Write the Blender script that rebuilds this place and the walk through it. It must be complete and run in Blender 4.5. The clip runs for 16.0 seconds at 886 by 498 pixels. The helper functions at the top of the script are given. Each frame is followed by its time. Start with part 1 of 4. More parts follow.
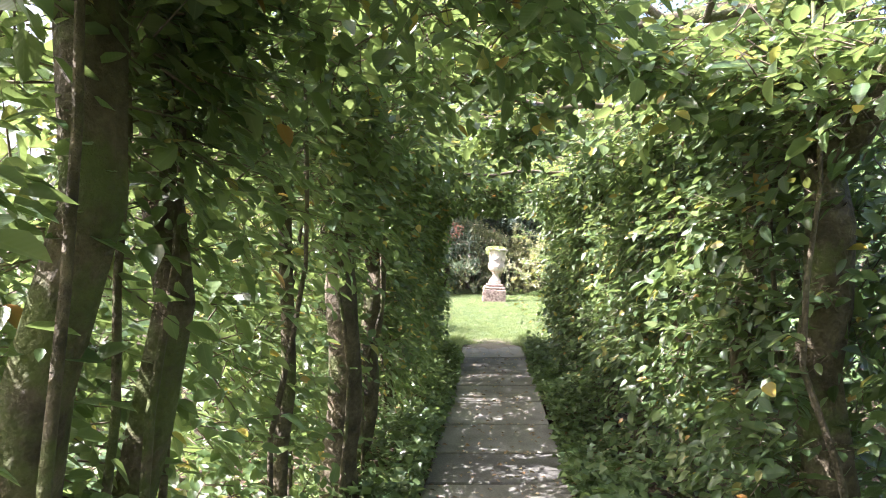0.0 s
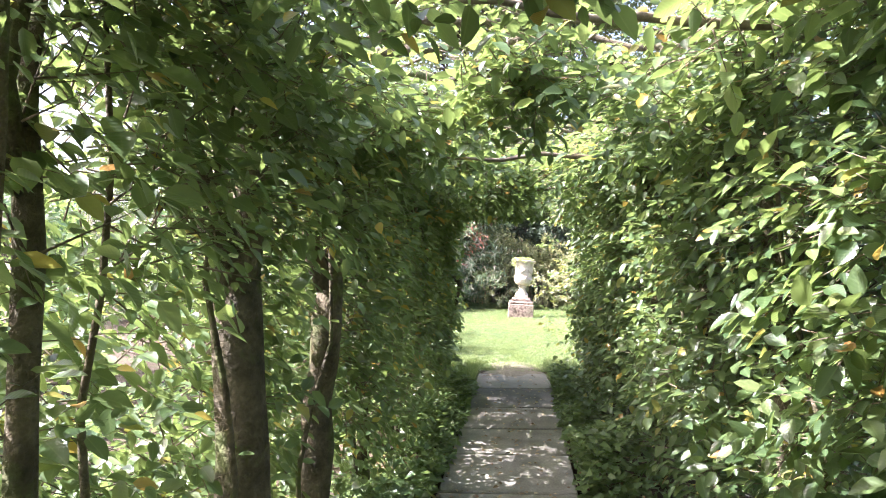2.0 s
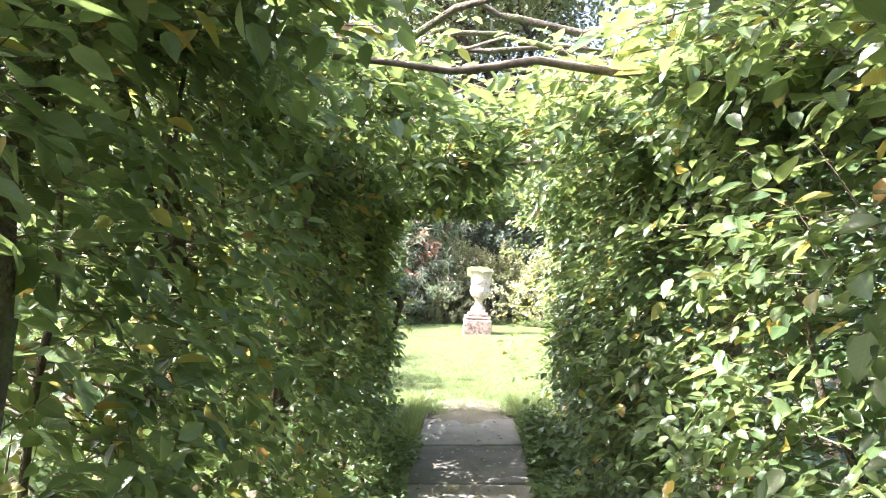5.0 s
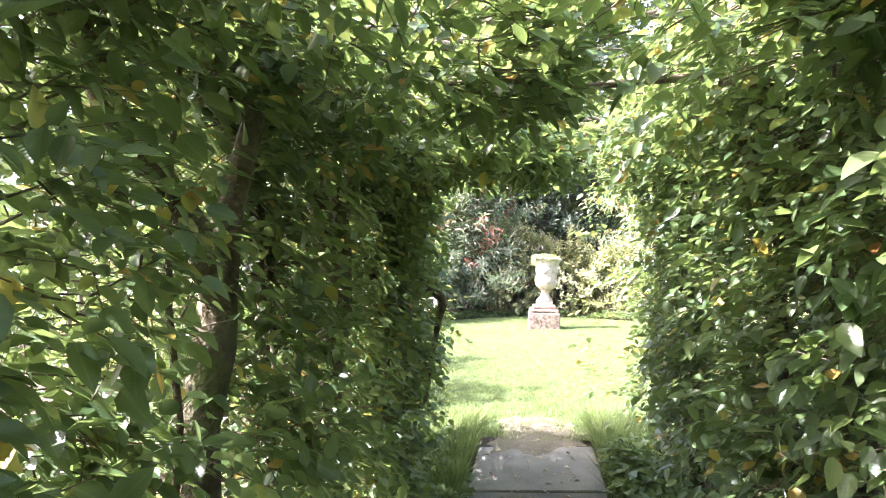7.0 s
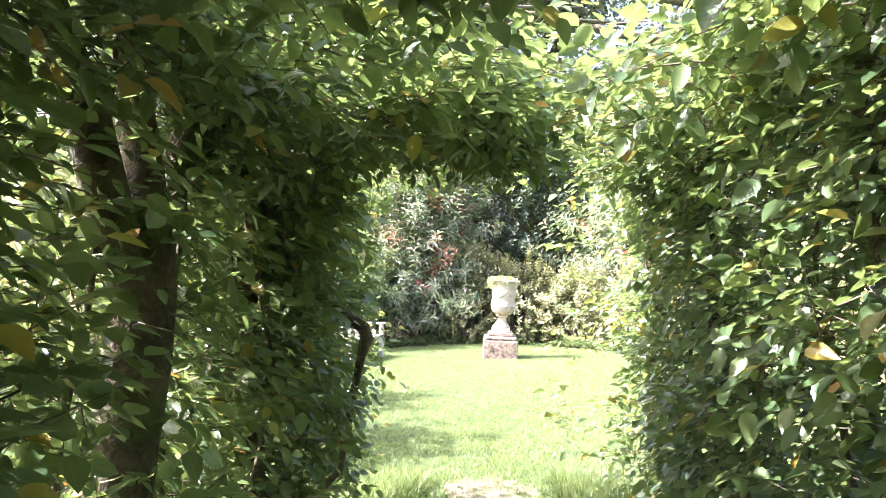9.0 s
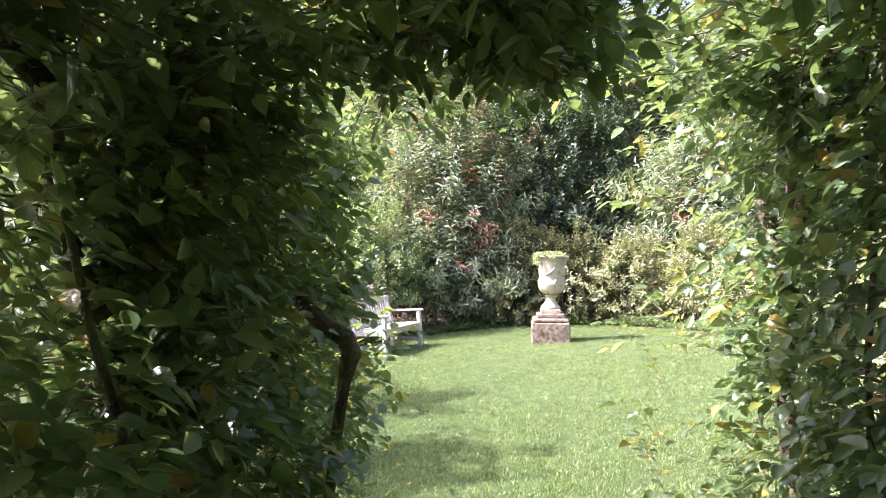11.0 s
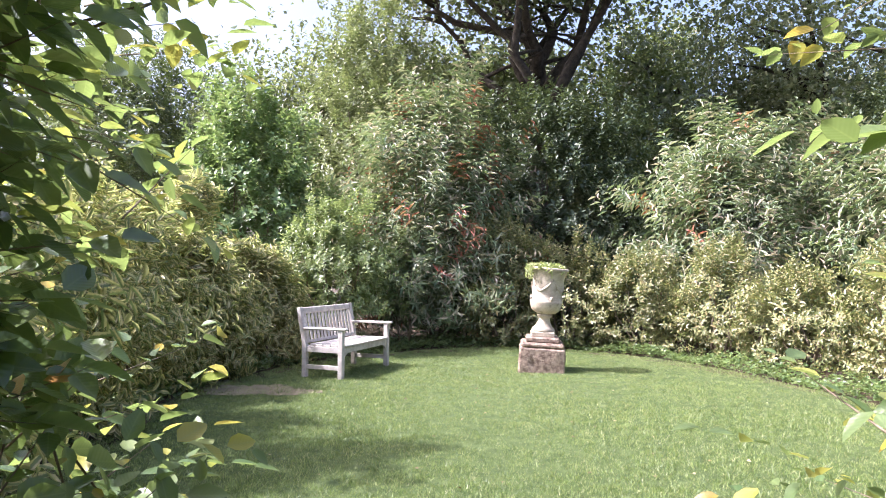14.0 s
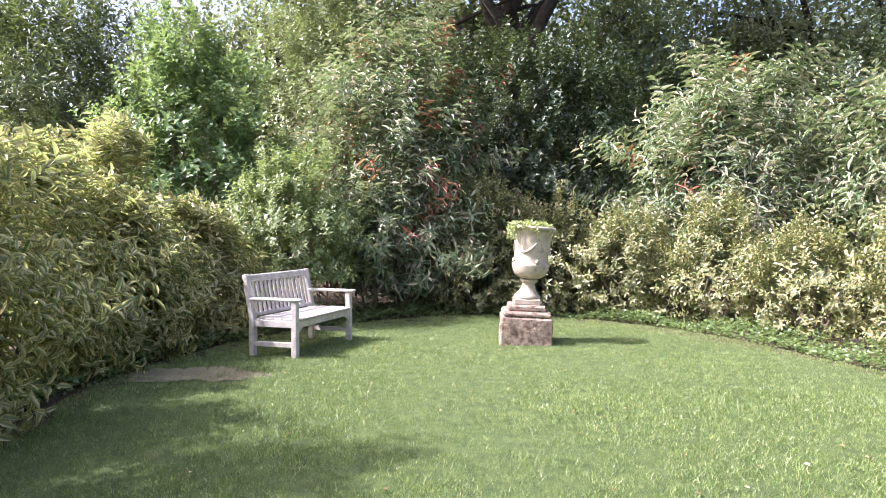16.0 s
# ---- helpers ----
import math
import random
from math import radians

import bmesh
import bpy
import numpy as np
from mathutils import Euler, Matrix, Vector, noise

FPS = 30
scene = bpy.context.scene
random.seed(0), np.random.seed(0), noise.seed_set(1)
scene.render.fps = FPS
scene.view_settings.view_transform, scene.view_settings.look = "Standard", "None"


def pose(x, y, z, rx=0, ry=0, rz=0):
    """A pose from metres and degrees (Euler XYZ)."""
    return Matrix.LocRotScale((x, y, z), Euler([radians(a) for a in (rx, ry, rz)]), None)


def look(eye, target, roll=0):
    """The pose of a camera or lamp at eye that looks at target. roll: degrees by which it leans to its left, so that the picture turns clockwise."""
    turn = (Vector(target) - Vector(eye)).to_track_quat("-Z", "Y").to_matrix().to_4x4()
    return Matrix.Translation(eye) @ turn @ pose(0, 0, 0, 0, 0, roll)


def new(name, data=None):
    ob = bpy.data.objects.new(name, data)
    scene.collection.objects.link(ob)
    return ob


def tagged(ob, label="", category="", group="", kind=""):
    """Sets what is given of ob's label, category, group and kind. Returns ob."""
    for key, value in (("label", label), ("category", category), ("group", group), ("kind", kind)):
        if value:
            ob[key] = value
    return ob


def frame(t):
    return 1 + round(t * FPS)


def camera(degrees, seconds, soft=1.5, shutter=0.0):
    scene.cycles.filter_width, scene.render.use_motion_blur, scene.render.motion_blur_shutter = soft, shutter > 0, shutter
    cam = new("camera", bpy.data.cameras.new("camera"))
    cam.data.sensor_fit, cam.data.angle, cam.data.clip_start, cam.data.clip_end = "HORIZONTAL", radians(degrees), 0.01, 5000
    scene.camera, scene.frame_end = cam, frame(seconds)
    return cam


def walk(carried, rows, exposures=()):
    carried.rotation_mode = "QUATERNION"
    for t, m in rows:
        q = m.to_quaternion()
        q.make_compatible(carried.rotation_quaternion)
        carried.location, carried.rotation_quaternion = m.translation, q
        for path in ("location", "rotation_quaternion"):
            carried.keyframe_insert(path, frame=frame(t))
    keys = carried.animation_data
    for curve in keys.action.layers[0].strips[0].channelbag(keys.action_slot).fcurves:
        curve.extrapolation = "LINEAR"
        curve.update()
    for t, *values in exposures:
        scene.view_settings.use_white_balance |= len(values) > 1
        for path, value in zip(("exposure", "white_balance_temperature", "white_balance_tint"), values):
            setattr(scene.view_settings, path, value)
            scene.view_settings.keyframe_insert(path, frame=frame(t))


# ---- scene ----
cam = camera(66.5, 16.0, soft=1.0)
# seconds, x, y, z, yaw, pitch, roll
ROWS = [
    (0.0, 0.002, 0.002, 1.423, -0.02, 0.05, -0.15),
    (0.5, 0.095, 0.339, 1.433, 3.65, 0.97, 0.47),
    (1.0, 0.122, 0.683, 1.415, 0.93, 1.81, 0.44),
    (1.5, 0.157, 1.039, 1.415, 3.39, -1.83, 0.92),
    (2.0, 0.245, 1.338, 1.414, 2.67, 1.04, -0.11),
    (2.5, 0.229, 1.681, 1.409, 2.83, 1.87, 0.48),
    (3.0, 0.227, 2.025, 1.444, -1.00, 2.92, 1.93),
    (3.5, 0.328, 2.334, 1.442, -0.08, 5.15, 1.91),
    (4.0, 0.344, 2.649, 1.395, -0.55, 2.21, 0.57),
    (4.5, 0.322, 2.998, 1.421, -1.59, 1.98, -0.29),
    (7.0, 0.447, 4.712, 1.432, 4.39, 0.94, 0.91),
    (7.5, 0.423, 5.052, 1.421, 5.02, 0.86, 1.85),
    (8.0, 0.440, 5.362, 1.414, 3.58, 0.17, 2.87),
    (8.5, 0.501, 5.680, 1.434, 6.44, 2.99, 0.22),
    (9.0, 0.509, 6.001, 1.407, 0.66, 2.82, 0.12),
    (9.5, 0.527, 6.332, 1.416, -0.94, 0.42, 1.75),
    (10.0, 0.590, 6.631, 1.415, 2.82, 1.90, 0.32),
    (12.5, 0.598, 8.051, 1.422, 4.37, -0.26, 4.78),
    (13.0, 0.612, 8.372, 1.433, 4.29, 1.75, -0.01),
    (13.5, 0.615, 8.702, 1.413, 9.68, 0.79, -1.90),
    (14.0, 0.620, 9.042, 1.430, 3.54, 1.63, -0.46),
    (14.5, 0.630, 9.372, 1.421, 1.51, -0.11, 0.16),
    (15.0, 0.630, 9.695, 1.412, 5.66, -0.14, -1.58),
    (15.5, 0.561, 10.003, 1.417, 2.95, 0.75, 0.58),
    (16.0, 0.497, 10.277, 1.385, 0.67, -1.49, 0.03),
]

EXPOSURES = [(0.0, 2.42, 5950, 24), (3.5, 2.8, 5950, 24), (7.0, 3.0, 5950, 24), (9.5, 2.72, 5950, 24), (10.0, 2.45, 5950, 24), (12.5, 1.7, 5950, 24), (16.0, 1.58, 5950, 24)]
walk(cam, [(t, pose(x, y, z, 90 + pitch, roll, yaw)) for t, x, y, z, yaw, pitch, roll in ROWS], EXPOSURES)

# ---- light ----
SUN_EL, SUN_AZ = radians(50), radians(184)  # azimuth of the sun seen from above, from +x
sky_world = bpy.data.worlds.new("sky")
scene.world = sky_world
sky_world.use_nodes = True
wn = sky_world.node_tree
sky = wn.nodes.new("ShaderNodeTexSky")
sky.sky_type = "NISHITA"
sky.sun_disc = False
sky.sun_elevation = SUN_EL
sky.sun_rotation = math.pi / 2 - SUN_AZ
sky.dust_density = 7.0
wn.nodes["Background"].inputs["Strength"].default_value = 0.15
wn.links.new(sky.outputs["Color"], wn.nodes["Background"].inputs["Color"])
sun = new("sun", bpy.data.lights.new("sun", "SUN"))
sun.data.energy, sun.data.angle, sun.data.color = 4.2, radians(0.6), (1.0, 0.965, 0.92)
SUN_DIR = Vector((math.cos(SUN_EL) * math.cos(SUN_AZ), math.cos(SUN_EL) * math.sin(SUN_AZ), math.sin(SUN_EL)))
sun.matrix_world = look(SUN_DIR * 40, (0, 0, 0))

rng = np.random.default_rng(7)


# ---- materials ----
def ramp(nt, fac, stops):
    n = nt.nodes.new("ShaderNodeValToRGB")
    el = n.color_ramp.elements
    while len(el) < len(stops):
        el.new(0.5)
    for e, (p, c) in zip(el, stops):
        e.position, e.color = p, (*c, 1)
    nt.links.new(fac, n.inputs["Fac"])
    return n.outputs["Color"]


def noise_tex(nt, scale, detail=4, rough=0.55, vec=None):
    n = nt.nodes.new("ShaderNodeTexNoise")
    n.inputs["Scale"].default_value = scale
    n.inputs["Detail"].default_value = detail
    n.inputs["Roughness"].default_value = rough
    if vec is None:
        vec = nt.nodes.new("ShaderNodeNewGeometry").outputs["Position"]
    nt.links.new(vec, n.inputs["Vector"])
    return n.outputs["Fac"]


def mix(nt, fac, a, b, mode="MIX"):
    n = nt.nodes.new("ShaderNodeMix")
    n.data_type, n.blend_type = "RGBA", mode
    for sock, v in ((n.inputs[0], fac), (n.inputs[6], a), (n.inputs[7], b)):
        if isinstance(v, (int, float)):
            sock.default_value = v
        elif isinstance(v, tuple):
            sock.default_value = (*v, 1)
        else:
            nt.links.new(v, sock)
    return n.outputs[2]


def blank(name, rough=0.7):
    m = bpy.data.materials.new(name)
    m.use_nodes = True
    b = m.node_tree.nodes["Principled BSDF"]
    b.inputs["Roughness"].default_value = rough
    return m, m.node_tree, b


def bump(nt, b, height, strength, dist=0.01):
    n = nt.nodes.new("ShaderNodeBump")
    n.inputs["Strength"].default_value = strength
    n.inputs["Distance"].default_value = dist
    nt.links.new(height, n.inputs["Height"])
    nt.links.new(n.outputs["Normal"], b.inputs["Normal"])


def surface(name, stops, scale, fine, rough=0.75, bumps=0.4, dist=0.01, stain=None, per_object=0.0):
    """Two scales of noise on one colour ramp, fine grain as relief, and stains with a shape of their own."""
    m, nt, b = blank(name, rough)
    col = ramp(nt, noise_tex(nt, scale, 6), stops)
    col = mix(nt, 0.35, col, ramp(nt, noise_tex(nt, fine, 3), [(0.3, (0.25, 0.25, 0.25)), (0.7, (0.8, 0.8, 0.8))]), "OVERLAY")
    if stain:
        where = ramp(nt, noise_tex(nt, stain[1], 5, 0.65), [(stain[2], (0, 0, 0)), (stain[2] + 0.12, (1, 1, 1))])
        col = mix(nt, where, col, stain[0])
    if per_object:
        info = nt.nodes.new("ShaderNodeObjectInfo")
        col = mix(nt, per_object, col, ramp(nt, info.outputs["Random"], [(0, (0.12, 0.12, 0.12)), (1, (0.95, 0.92, 0.85))]), "SOFT_LIGHT")
    nt.links.new(col, b.inputs["Base Color"])
    bump(nt, b, noise_tex(nt, fine, 4), bumps, dist)
    return m


def leaf_material(name, stops, edge=None, rough=0.36, trans=0.34, veins=8.0):
    """Leaf: colour by leaf, midrib and side veins along its length, light coming through."""
    m, nt, b = blank(name, rough)
    b.inputs["Specular IOR Level"].default_value = 0.75
    geo = nt.nodes.new("ShaderNodeNewGeometry")
    col = ramp(nt, geo.outputs["Random Per Island"], stops)
    col = mix(nt, 0.5, col, ramp(nt, noise_tex(nt, 2.2, 3), [(0.3, (0.3, 0.33, 0.3)), (0.7, (0.7, 0.66, 0.55))]), "SOFT_LIGHT")
    uv = nt.nodes.new("ShaderNodeUVMap")
    sep = nt.nodes.new("ShaderNodeSeparateXYZ")
    nt.links.new(uv.outputs["UV"], sep.inputs[0])

    def calc(op, a, c):
        n = nt.nodes.new("ShaderNodeMath")
        n.operation = op
        for sock, v in zip(n.inputs, (a, c)):
            if isinstance(v, (int, float)):
                sock.default_value = v
            else:
                nt.links.new(v, sock)
        return n.outputs[0]

    across = calc("ABSOLUTE", calc("SUBTRACT", sep.outputs["X"], 0.5), 0)
    if edge:
        wob = calc("ADD", across, calc("MULTIPLY", calc("SUBTRACT", noise_tex(nt, 60, 2), 0.5), 0.25))
        col = mix(nt, ramp(nt, wob, [(0.17, (0, 0, 0)), (0.27, (1, 1, 1))]), col, edge)
    vein = calc("SINE", calc("MULTIPLY", calc("SUBTRACT", sep.outputs["Y"], calc("MULTIPLY", across, 0.5)), veins * 6.283), 0)
    rib = ramp(nt, across, [(0.0, (1, 1, 1)), (0.05, (0, 0, 0))])
    col = mix(nt, calc("MULTIPLY", rib, 0.22), col, (0.35, 0.42, 0.16))
    nt.links.new(col, b.inputs["Base Color"])
    bump(nt, b, vein, 0.12, 0.002)
    tr = nt.nodes.new("ShaderNodeBsdfTranslucent")
    nt.links.new(mix(nt, 0.55, col, (0.38, 0.5, 0.12), "MIX"), tr.inputs["Color"])
    ms = nt.nodes.new("ShaderNodeMixShader")
    ms.inputs["Fac"].default_value = trans
    nt.links.new(b.outputs[0], ms.inputs[1])
    nt.links.new(tr.outputs[0], ms.inputs[2])
    nt.links.new(ms.outputs[0], nt.nodes["Material Output"].inputs["Surface"])
    return m


HORNBEAM = leaf_material("hornbeam_leaf", [(0.0, (0.058, 0.106, 0.046)), (0.4, (0.092, 0.155, 0.06)), (0.8, (0.15, 0.215, 0.085)), (0.955, (0.2, 0.25, 0.1)), (0.982, (0.48, 0.36, 0.06)), (1.0, (0.44, 0.19, 0.06))], rough=0.34, trans=0.4)
# hornbeam again with yellowing leaves; its greens are lightened to stand for sunlight
EDGE_LEAF = leaf_material("sun_tinted_hornbeam_leaf", [(0.0, (0.095, 0.165, 0.0693)), (0.6, (0.19, 0.253, 0.1)), (0.84, (0.42, 0.38, 0.06)), (1.0, (0.52, 0.34, 0.05))], trans=0.42)
VARIEGATED = leaf_material("variegated_leaf", [(0.0, (0.119, 0.165, 0.0693)), (0.6, (0.226, 0.253, 0.106)), (1.0, (0.352, 0.297, 0.11))], edge=(0.55, 0.46, 0.24), trans=0.25)
CREAM_EDGED = leaf_material("cream_edged_leaf", [(0.0, (0.13, 0.18, 0.075)), (0.6, (0.24, 0.27, 0.11)), (1.0, (0.36, 0.3, 0.13))], edge=(0.68, 0.57, 0.3), trans=0.46)
PALE_EDGED = leaf_material("pale_edged_leaf", [(0.0, (0.09, 0.14, 0.06)), (0.6, (0.17, 0.21, 0.09)), (0.9, (0.28, 0.26, 0.14)), (1.0, (0.36, 0.25, 0.15))], edge=(0.4, 0.34, 0.15), trans=0.25)
PIERIS = leaf_material("pieris_leaf", [(0.0, (0.11, 0.18, 0.1)), (0.5, (0.23, 0.3, 0.18)), (0.8, (0.43, 0.42, 0.32)), (1.0, (0.56, 0.45, 0.38))], rough=0.52, trans=0.2)
PIERIS_RED = leaf_material("pieris_new_leaf", [(0.0, (0.42, 0.09, 0.075)), (1.0, (0.56, 0.22, 0.17))], rough=0.4, trans=0.25)
HOLLY = leaf_material("dark_evergreen_leaf", [(0.0, (0.02, 0.04, 0.02)), (0.75, (0.045, 0.078, 0.036)), (1.0, (0.09, 0.125, 0.055))], rough=0.52, trans=0.1)
CONIFER = leaf_material("yew_needle", [(0.0, (0.022, 0.045, 0.018)), (0.6, (0.055, 0.095, 0.035)), (1.0, (0.17, 0.21, 0.08))], trans=0.2)
BRIGHT = leaf_material("bright_shrub_leaf", [(0.0, (0.0772, 0.154, 0.0647)), (0.7, (0.143, 0.242, 0.102)), (1.0, (0.261, 0.33, 0.139))], trans=0.35)
OAK = leaf_material("oak_leaf", [(0.0, (0.06, 0.085, 0.045)), (0.7, (0.12, 0.145, 0.075)), (1.0, (0.2, 0.2, 0.115))], trans=0.28)
SOFT = leaf_material("soft_green_leaf", [(0.0, (0.11, 0.165, 0.075)), (0.6, (0.21, 0.27, 0.125)), (1.0, (0.34, 0.36, 0.17))], trans=0.35)
SILVER = leaf_material("silvery_leaf", [(0.0, (0.119, 0.154, 0.077)), (1.0, (0.297, 0.319, 0.176))], trans=0.25)
GROUNDCOVER = leaf_material("ground_ivy_leaf", [(0.0, (0.07, 0.13, 0.05)), (0.7, (0.13, 0.2, 0.08)), (1.0, (0.22, 0.28, 0.12))], trans=0.35)
TRAILING = leaf_material("trailing_plant_leaf", [(0.0, (0.238, 0.308, 0.129)), (1.0, (0.451, 0.462, 0.194))], trans=0.35)
DEAD = leaf_material("fallen_leaf", [(0.0, (0.132, 0.066, 0.0275)), (0.6, (0.286, 0.165, 0.077)), (1.0, (0.495, 0.396, 0.242))], trans=0.1)
GRASS = leaf_material("grass_blade", [(0.0, (0.05, 0.1, 0.025)), (0.45, (0.135, 0.215, 0.058)), (0.8, (0.28, 0.35, 0.12)), (1.0, (0.46, 0.44, 0.26))], trans=0.28, rough=0.38)

BARK = surface("bark", [(0.3, (0.05, 0.041, 0.025)), (0.7, (0.19, 0.155, 0.095))], 9, 60, 0.9, 0.9, 0.02, stain=((0.12, 0.14, 0.045), 4, 0.5))
OLD_BARK = surface("old_dark_bark", [(0.3, (0.022, 0.018, 0.014)), (0.7, (0.085, 0.07, 0.052))], 7, 40, 0.95, 1.0, 0.03)
TWIG = surface("twig_bark", [(0.3, (0.1, 0.075, 0.05)), (0.7, (0.25, 0.2, 0.135))], 14, 90, 0.85, 0.5, 0.005)
SOIL = surface("soil", [(0.3, (0.04, 0.028, 0.018)), (0.7, (0.13, 0.09, 0.055))], 3, 45, 0.95, 1.0, 0.04, stain=((0.05, 0.075, 0.025), 1.3, 0.55))
EARTH = surface("dry_earth", [(0.3, (0.13, 0.11, 0.07)), (0.7, (0.23, 0.2, 0.13))], 4, 60, 0.95, 0.8, 0.02, stain=((0.13, 0.16, 0.05), 5, 0.55))
TURF = surface("turf", [(0.3, (0.045, 0.08, 0.018)), (0.7, (0.115, 0.16, 0.042))], 9, 110, 0.95, 1.0, 0.03, stain=((0.26, 0.22, 0.1), 1.7, 0.66))
FLAG = surface("flagstone", [(0.3, (0.125, 0.12, 0.098)), (0.7, (0.25, 0.24, 0.205))], 2.4, 70, 0.85, 0.5, 0.008, stain=((0.12, 0.115, 0.085), 3.2, 0.6), per_object=0.5)
STONE = surface("weathered_stone", [(0.3, (0.34, 0.28, 0.215)), (0.7, (0.56, 0.49, 0.4))], 6, 80, 0.9, 0.6, 0.01, stain=((0.23, 0.19, 0.15), 11, 0.6))
PLINTH = surface("lichened_stone", [(0.35, (0.13, 0.085, 0.065)), (0.65, (0.42, 0.32, 0.25))], 16, 70, 0.95, 1.0, 0.02, stain=((0.6, 0.55, 0.44), 19, 0.62))
TEAK = surface("silvered_teak", [(0.3, (0.38, 0.34, 0.31)), (0.7, (0.6, 0.555, 0.52))], 12, 130, 0.8, 0.35, 0.003, stain=((0.3, 0.25, 0.22), 7, 0.62))


# ---- mesh helpers ----
def unit(v):
    return v / np.maximum(np.linalg.norm(v, axis=-1, keepdims=True), 1e-9)


def mesh_from(name, verts, faces_idx, per_face, mat, uv=None):
    me = bpy.data.meshes.new(name)
    nf = len(faces_idx) // per_face
    me.vertices.add(len(verts))
    me.vertices.foreach_set("co", np.asarray(verts, np.float32).ravel())
    me.loops.add(len(faces_idx))
    me.loops.foreach_set("vertex_index", np.asarray(faces_idx, np.int32))
    me.polygons.add(nf)
    me.polygons.foreach_set("loop_start", np.arange(0, nf * per_face, per_face, dtype=np.int32))
    me.update(calc_edges=True)
    if uv is not None:
        layer = me.uv_layers.new(name="UVMap")
        layer.data.foreach_set("uv", np.asarray(uv, np.float32)[faces_idx].ravel())
    me.materials.append(mat)
    return me


LEAF_UV = np.array([[0.5, 0], [1, 0.35], [0.9, 0.7], [0.5, 1], [0.1, 0.7], [0, 0.35]])


OUTLINE = [(0.17, 0.38), (0.45, 0.5), (0.78, 0.29)]


def fine_leaf_mesh(name, P, D, N, L, W, mat, fold=0.16, droop=0.14):
    """As leaf_mesh, with a rounder outline, for leaves near the path."""
    n = len(P)
    D = unit(D)
    S = unit(np.cross(D, N))
    N = np.cross(S, D)
    L, W = np.broadcast_to(L, n)[:, None], np.broadcast_to(W, n)[:, None]
    bend = droop * rng.uniform(0.2, 1.8, (n, 1))
    V = np.empty((n, 8, 3))
    uv = np.empty((8, 2))
    V[:, 0], V[:, 4] = P, P + L * D - bend * L * N
    uv[0], uv[4] = (0.5, 0), (0.5, 1)
    for i, (f, w) in enumerate(OUTLINE):
        for k, s in ((1 + i, 1), (7 - i, -1)):
            V[:, k] = P + f * L * D + s * w * W * S + (fold * 2 * w * W - bend * f * f * L) * N
            uv[k] = (0.5 + s * w, f)
    F = (np.arange(n)[:, None] * 8 + np.array([0, 1, 2, 3, 4, 0, 4, 5, 6, 7])).ravel()
    return mesh_from(name, V.reshape(-1, 3), F, 5, mat, np.tile(uv, (n, 1)))


def leaf_mesh(name, P, D, N, L, W, mat, fold=0.22, droop=0.12):
    """Many leaves in one mesh: each is two halves folded along the midrib, with a drooping tip."""
    n = len(P)
    D = unit(D)
    S = unit(np.cross(D, N))
    N = np.cross(S, D)
    L, W = np.broadcast_to(L, n)[:, None], np.broadcast_to(W, n)[:, None]
    V = np.empty((n, 6, 3))
    V[:, 0] = P
    V[:, 1] = P + 0.33 * L * D + 0.5 * W * S + fold * W * N
    V[:, 2] = P + 0.68 * L * D + 0.4 * W * S + (fold * W - droop * 0.4 * L) * N
    V[:, 3] = P + L * D - droop * L * N
    V[:, 4] = P + 0.68 * L * D - 0.4 * W * S + (fold * W - droop * 0.4 * L) * N
    V[:, 5] = P + 0.33 * L * D - 0.5 * W * S + fold * W * N
    F = (np.arange(n)[:, None] * 6 + np.array([0, 1, 2, 3, 0, 3, 4, 5])).ravel()
    return mesh_from(name, V.reshape(-1, 3), F, 4, mat, np.tile(LEAF_UV, (n, 1)))


def plain_leaf_mesh(name, P, D, N, L, W, mat, fold=0.22, droop=0.12):
    """As leaf_mesh, of two triangles a leaf, for what stays far off."""
    n = len(P)
    D = unit(D)
    S = unit(np.cross(D, N))
    N = np.cross(S, D)
    L, W = np.broadcast_to(L, n)[:, None], np.broadcast_to(W, n)[:, None] * 1.15
    V = np.stack([P, P + 0.45 * L * D + 0.5 * W * S + fold * W * N, P + L * D - droop * L * N, P + 0.45 * L * D - 0.5 * W * S + fold * W * N], 1)
    F = (np.arange(n)[:, None] * 4 + np.array([0, 1, 2, 0, 2, 3])).ravel()
    return mesh_from(name, V.reshape(-1, 3), F, 3, mat, np.tile(np.array([[0.5, 0], [1, 0.45], [0.5, 1], [0, 0.45]]), (n, 1)))


def sprays(starts, dirs, n_leaf, spacing, leaf, rise=0.15, tilt=0.45, flat=(0, 0, 1), size_jit=0.3, hang=0.15):
    """Leaves set alternately along twigs; returns places, ways, normals, lengths and the twigs' ends."""
    m = len(starts)
    dirs = unit(dirs)
    k = np.arange(1, n_leaf + 1)
    sag = np.array([0, 0, -1.0])
    along = spacing * k[None, :, None]
    P = starts[:, None] + dirs[:, None] * along + sag * (along ** 2) * rise
    up = unit(np.array(flat) + tilt * rng.normal(size=(m, 3)))
    side = unit(np.cross(dirs, up))
    sgn = np.where((k % 2) == 0, 1.0, -1.0)[None, :, None]
    D = dirs[:, None] * 0.65 + side[:, None] * sgn * 0.8 + 0.22 * rng.normal(size=(m, n_leaf, 3)) + sag * hang
    N = up[:, None] + 0.25 * rng.normal(size=(m, n_leaf, 3))
    L = leaf * (1 + size_jit * rng.normal(size=(m, n_leaf)).clip(-1.8, 1.8)) * np.linspace(0.8, 1.05, n_leaf)
    return P.reshape(-1, 3), D.reshape(-1, 3), N.reshape(-1, 3), L.ravel(), P[:, -1]


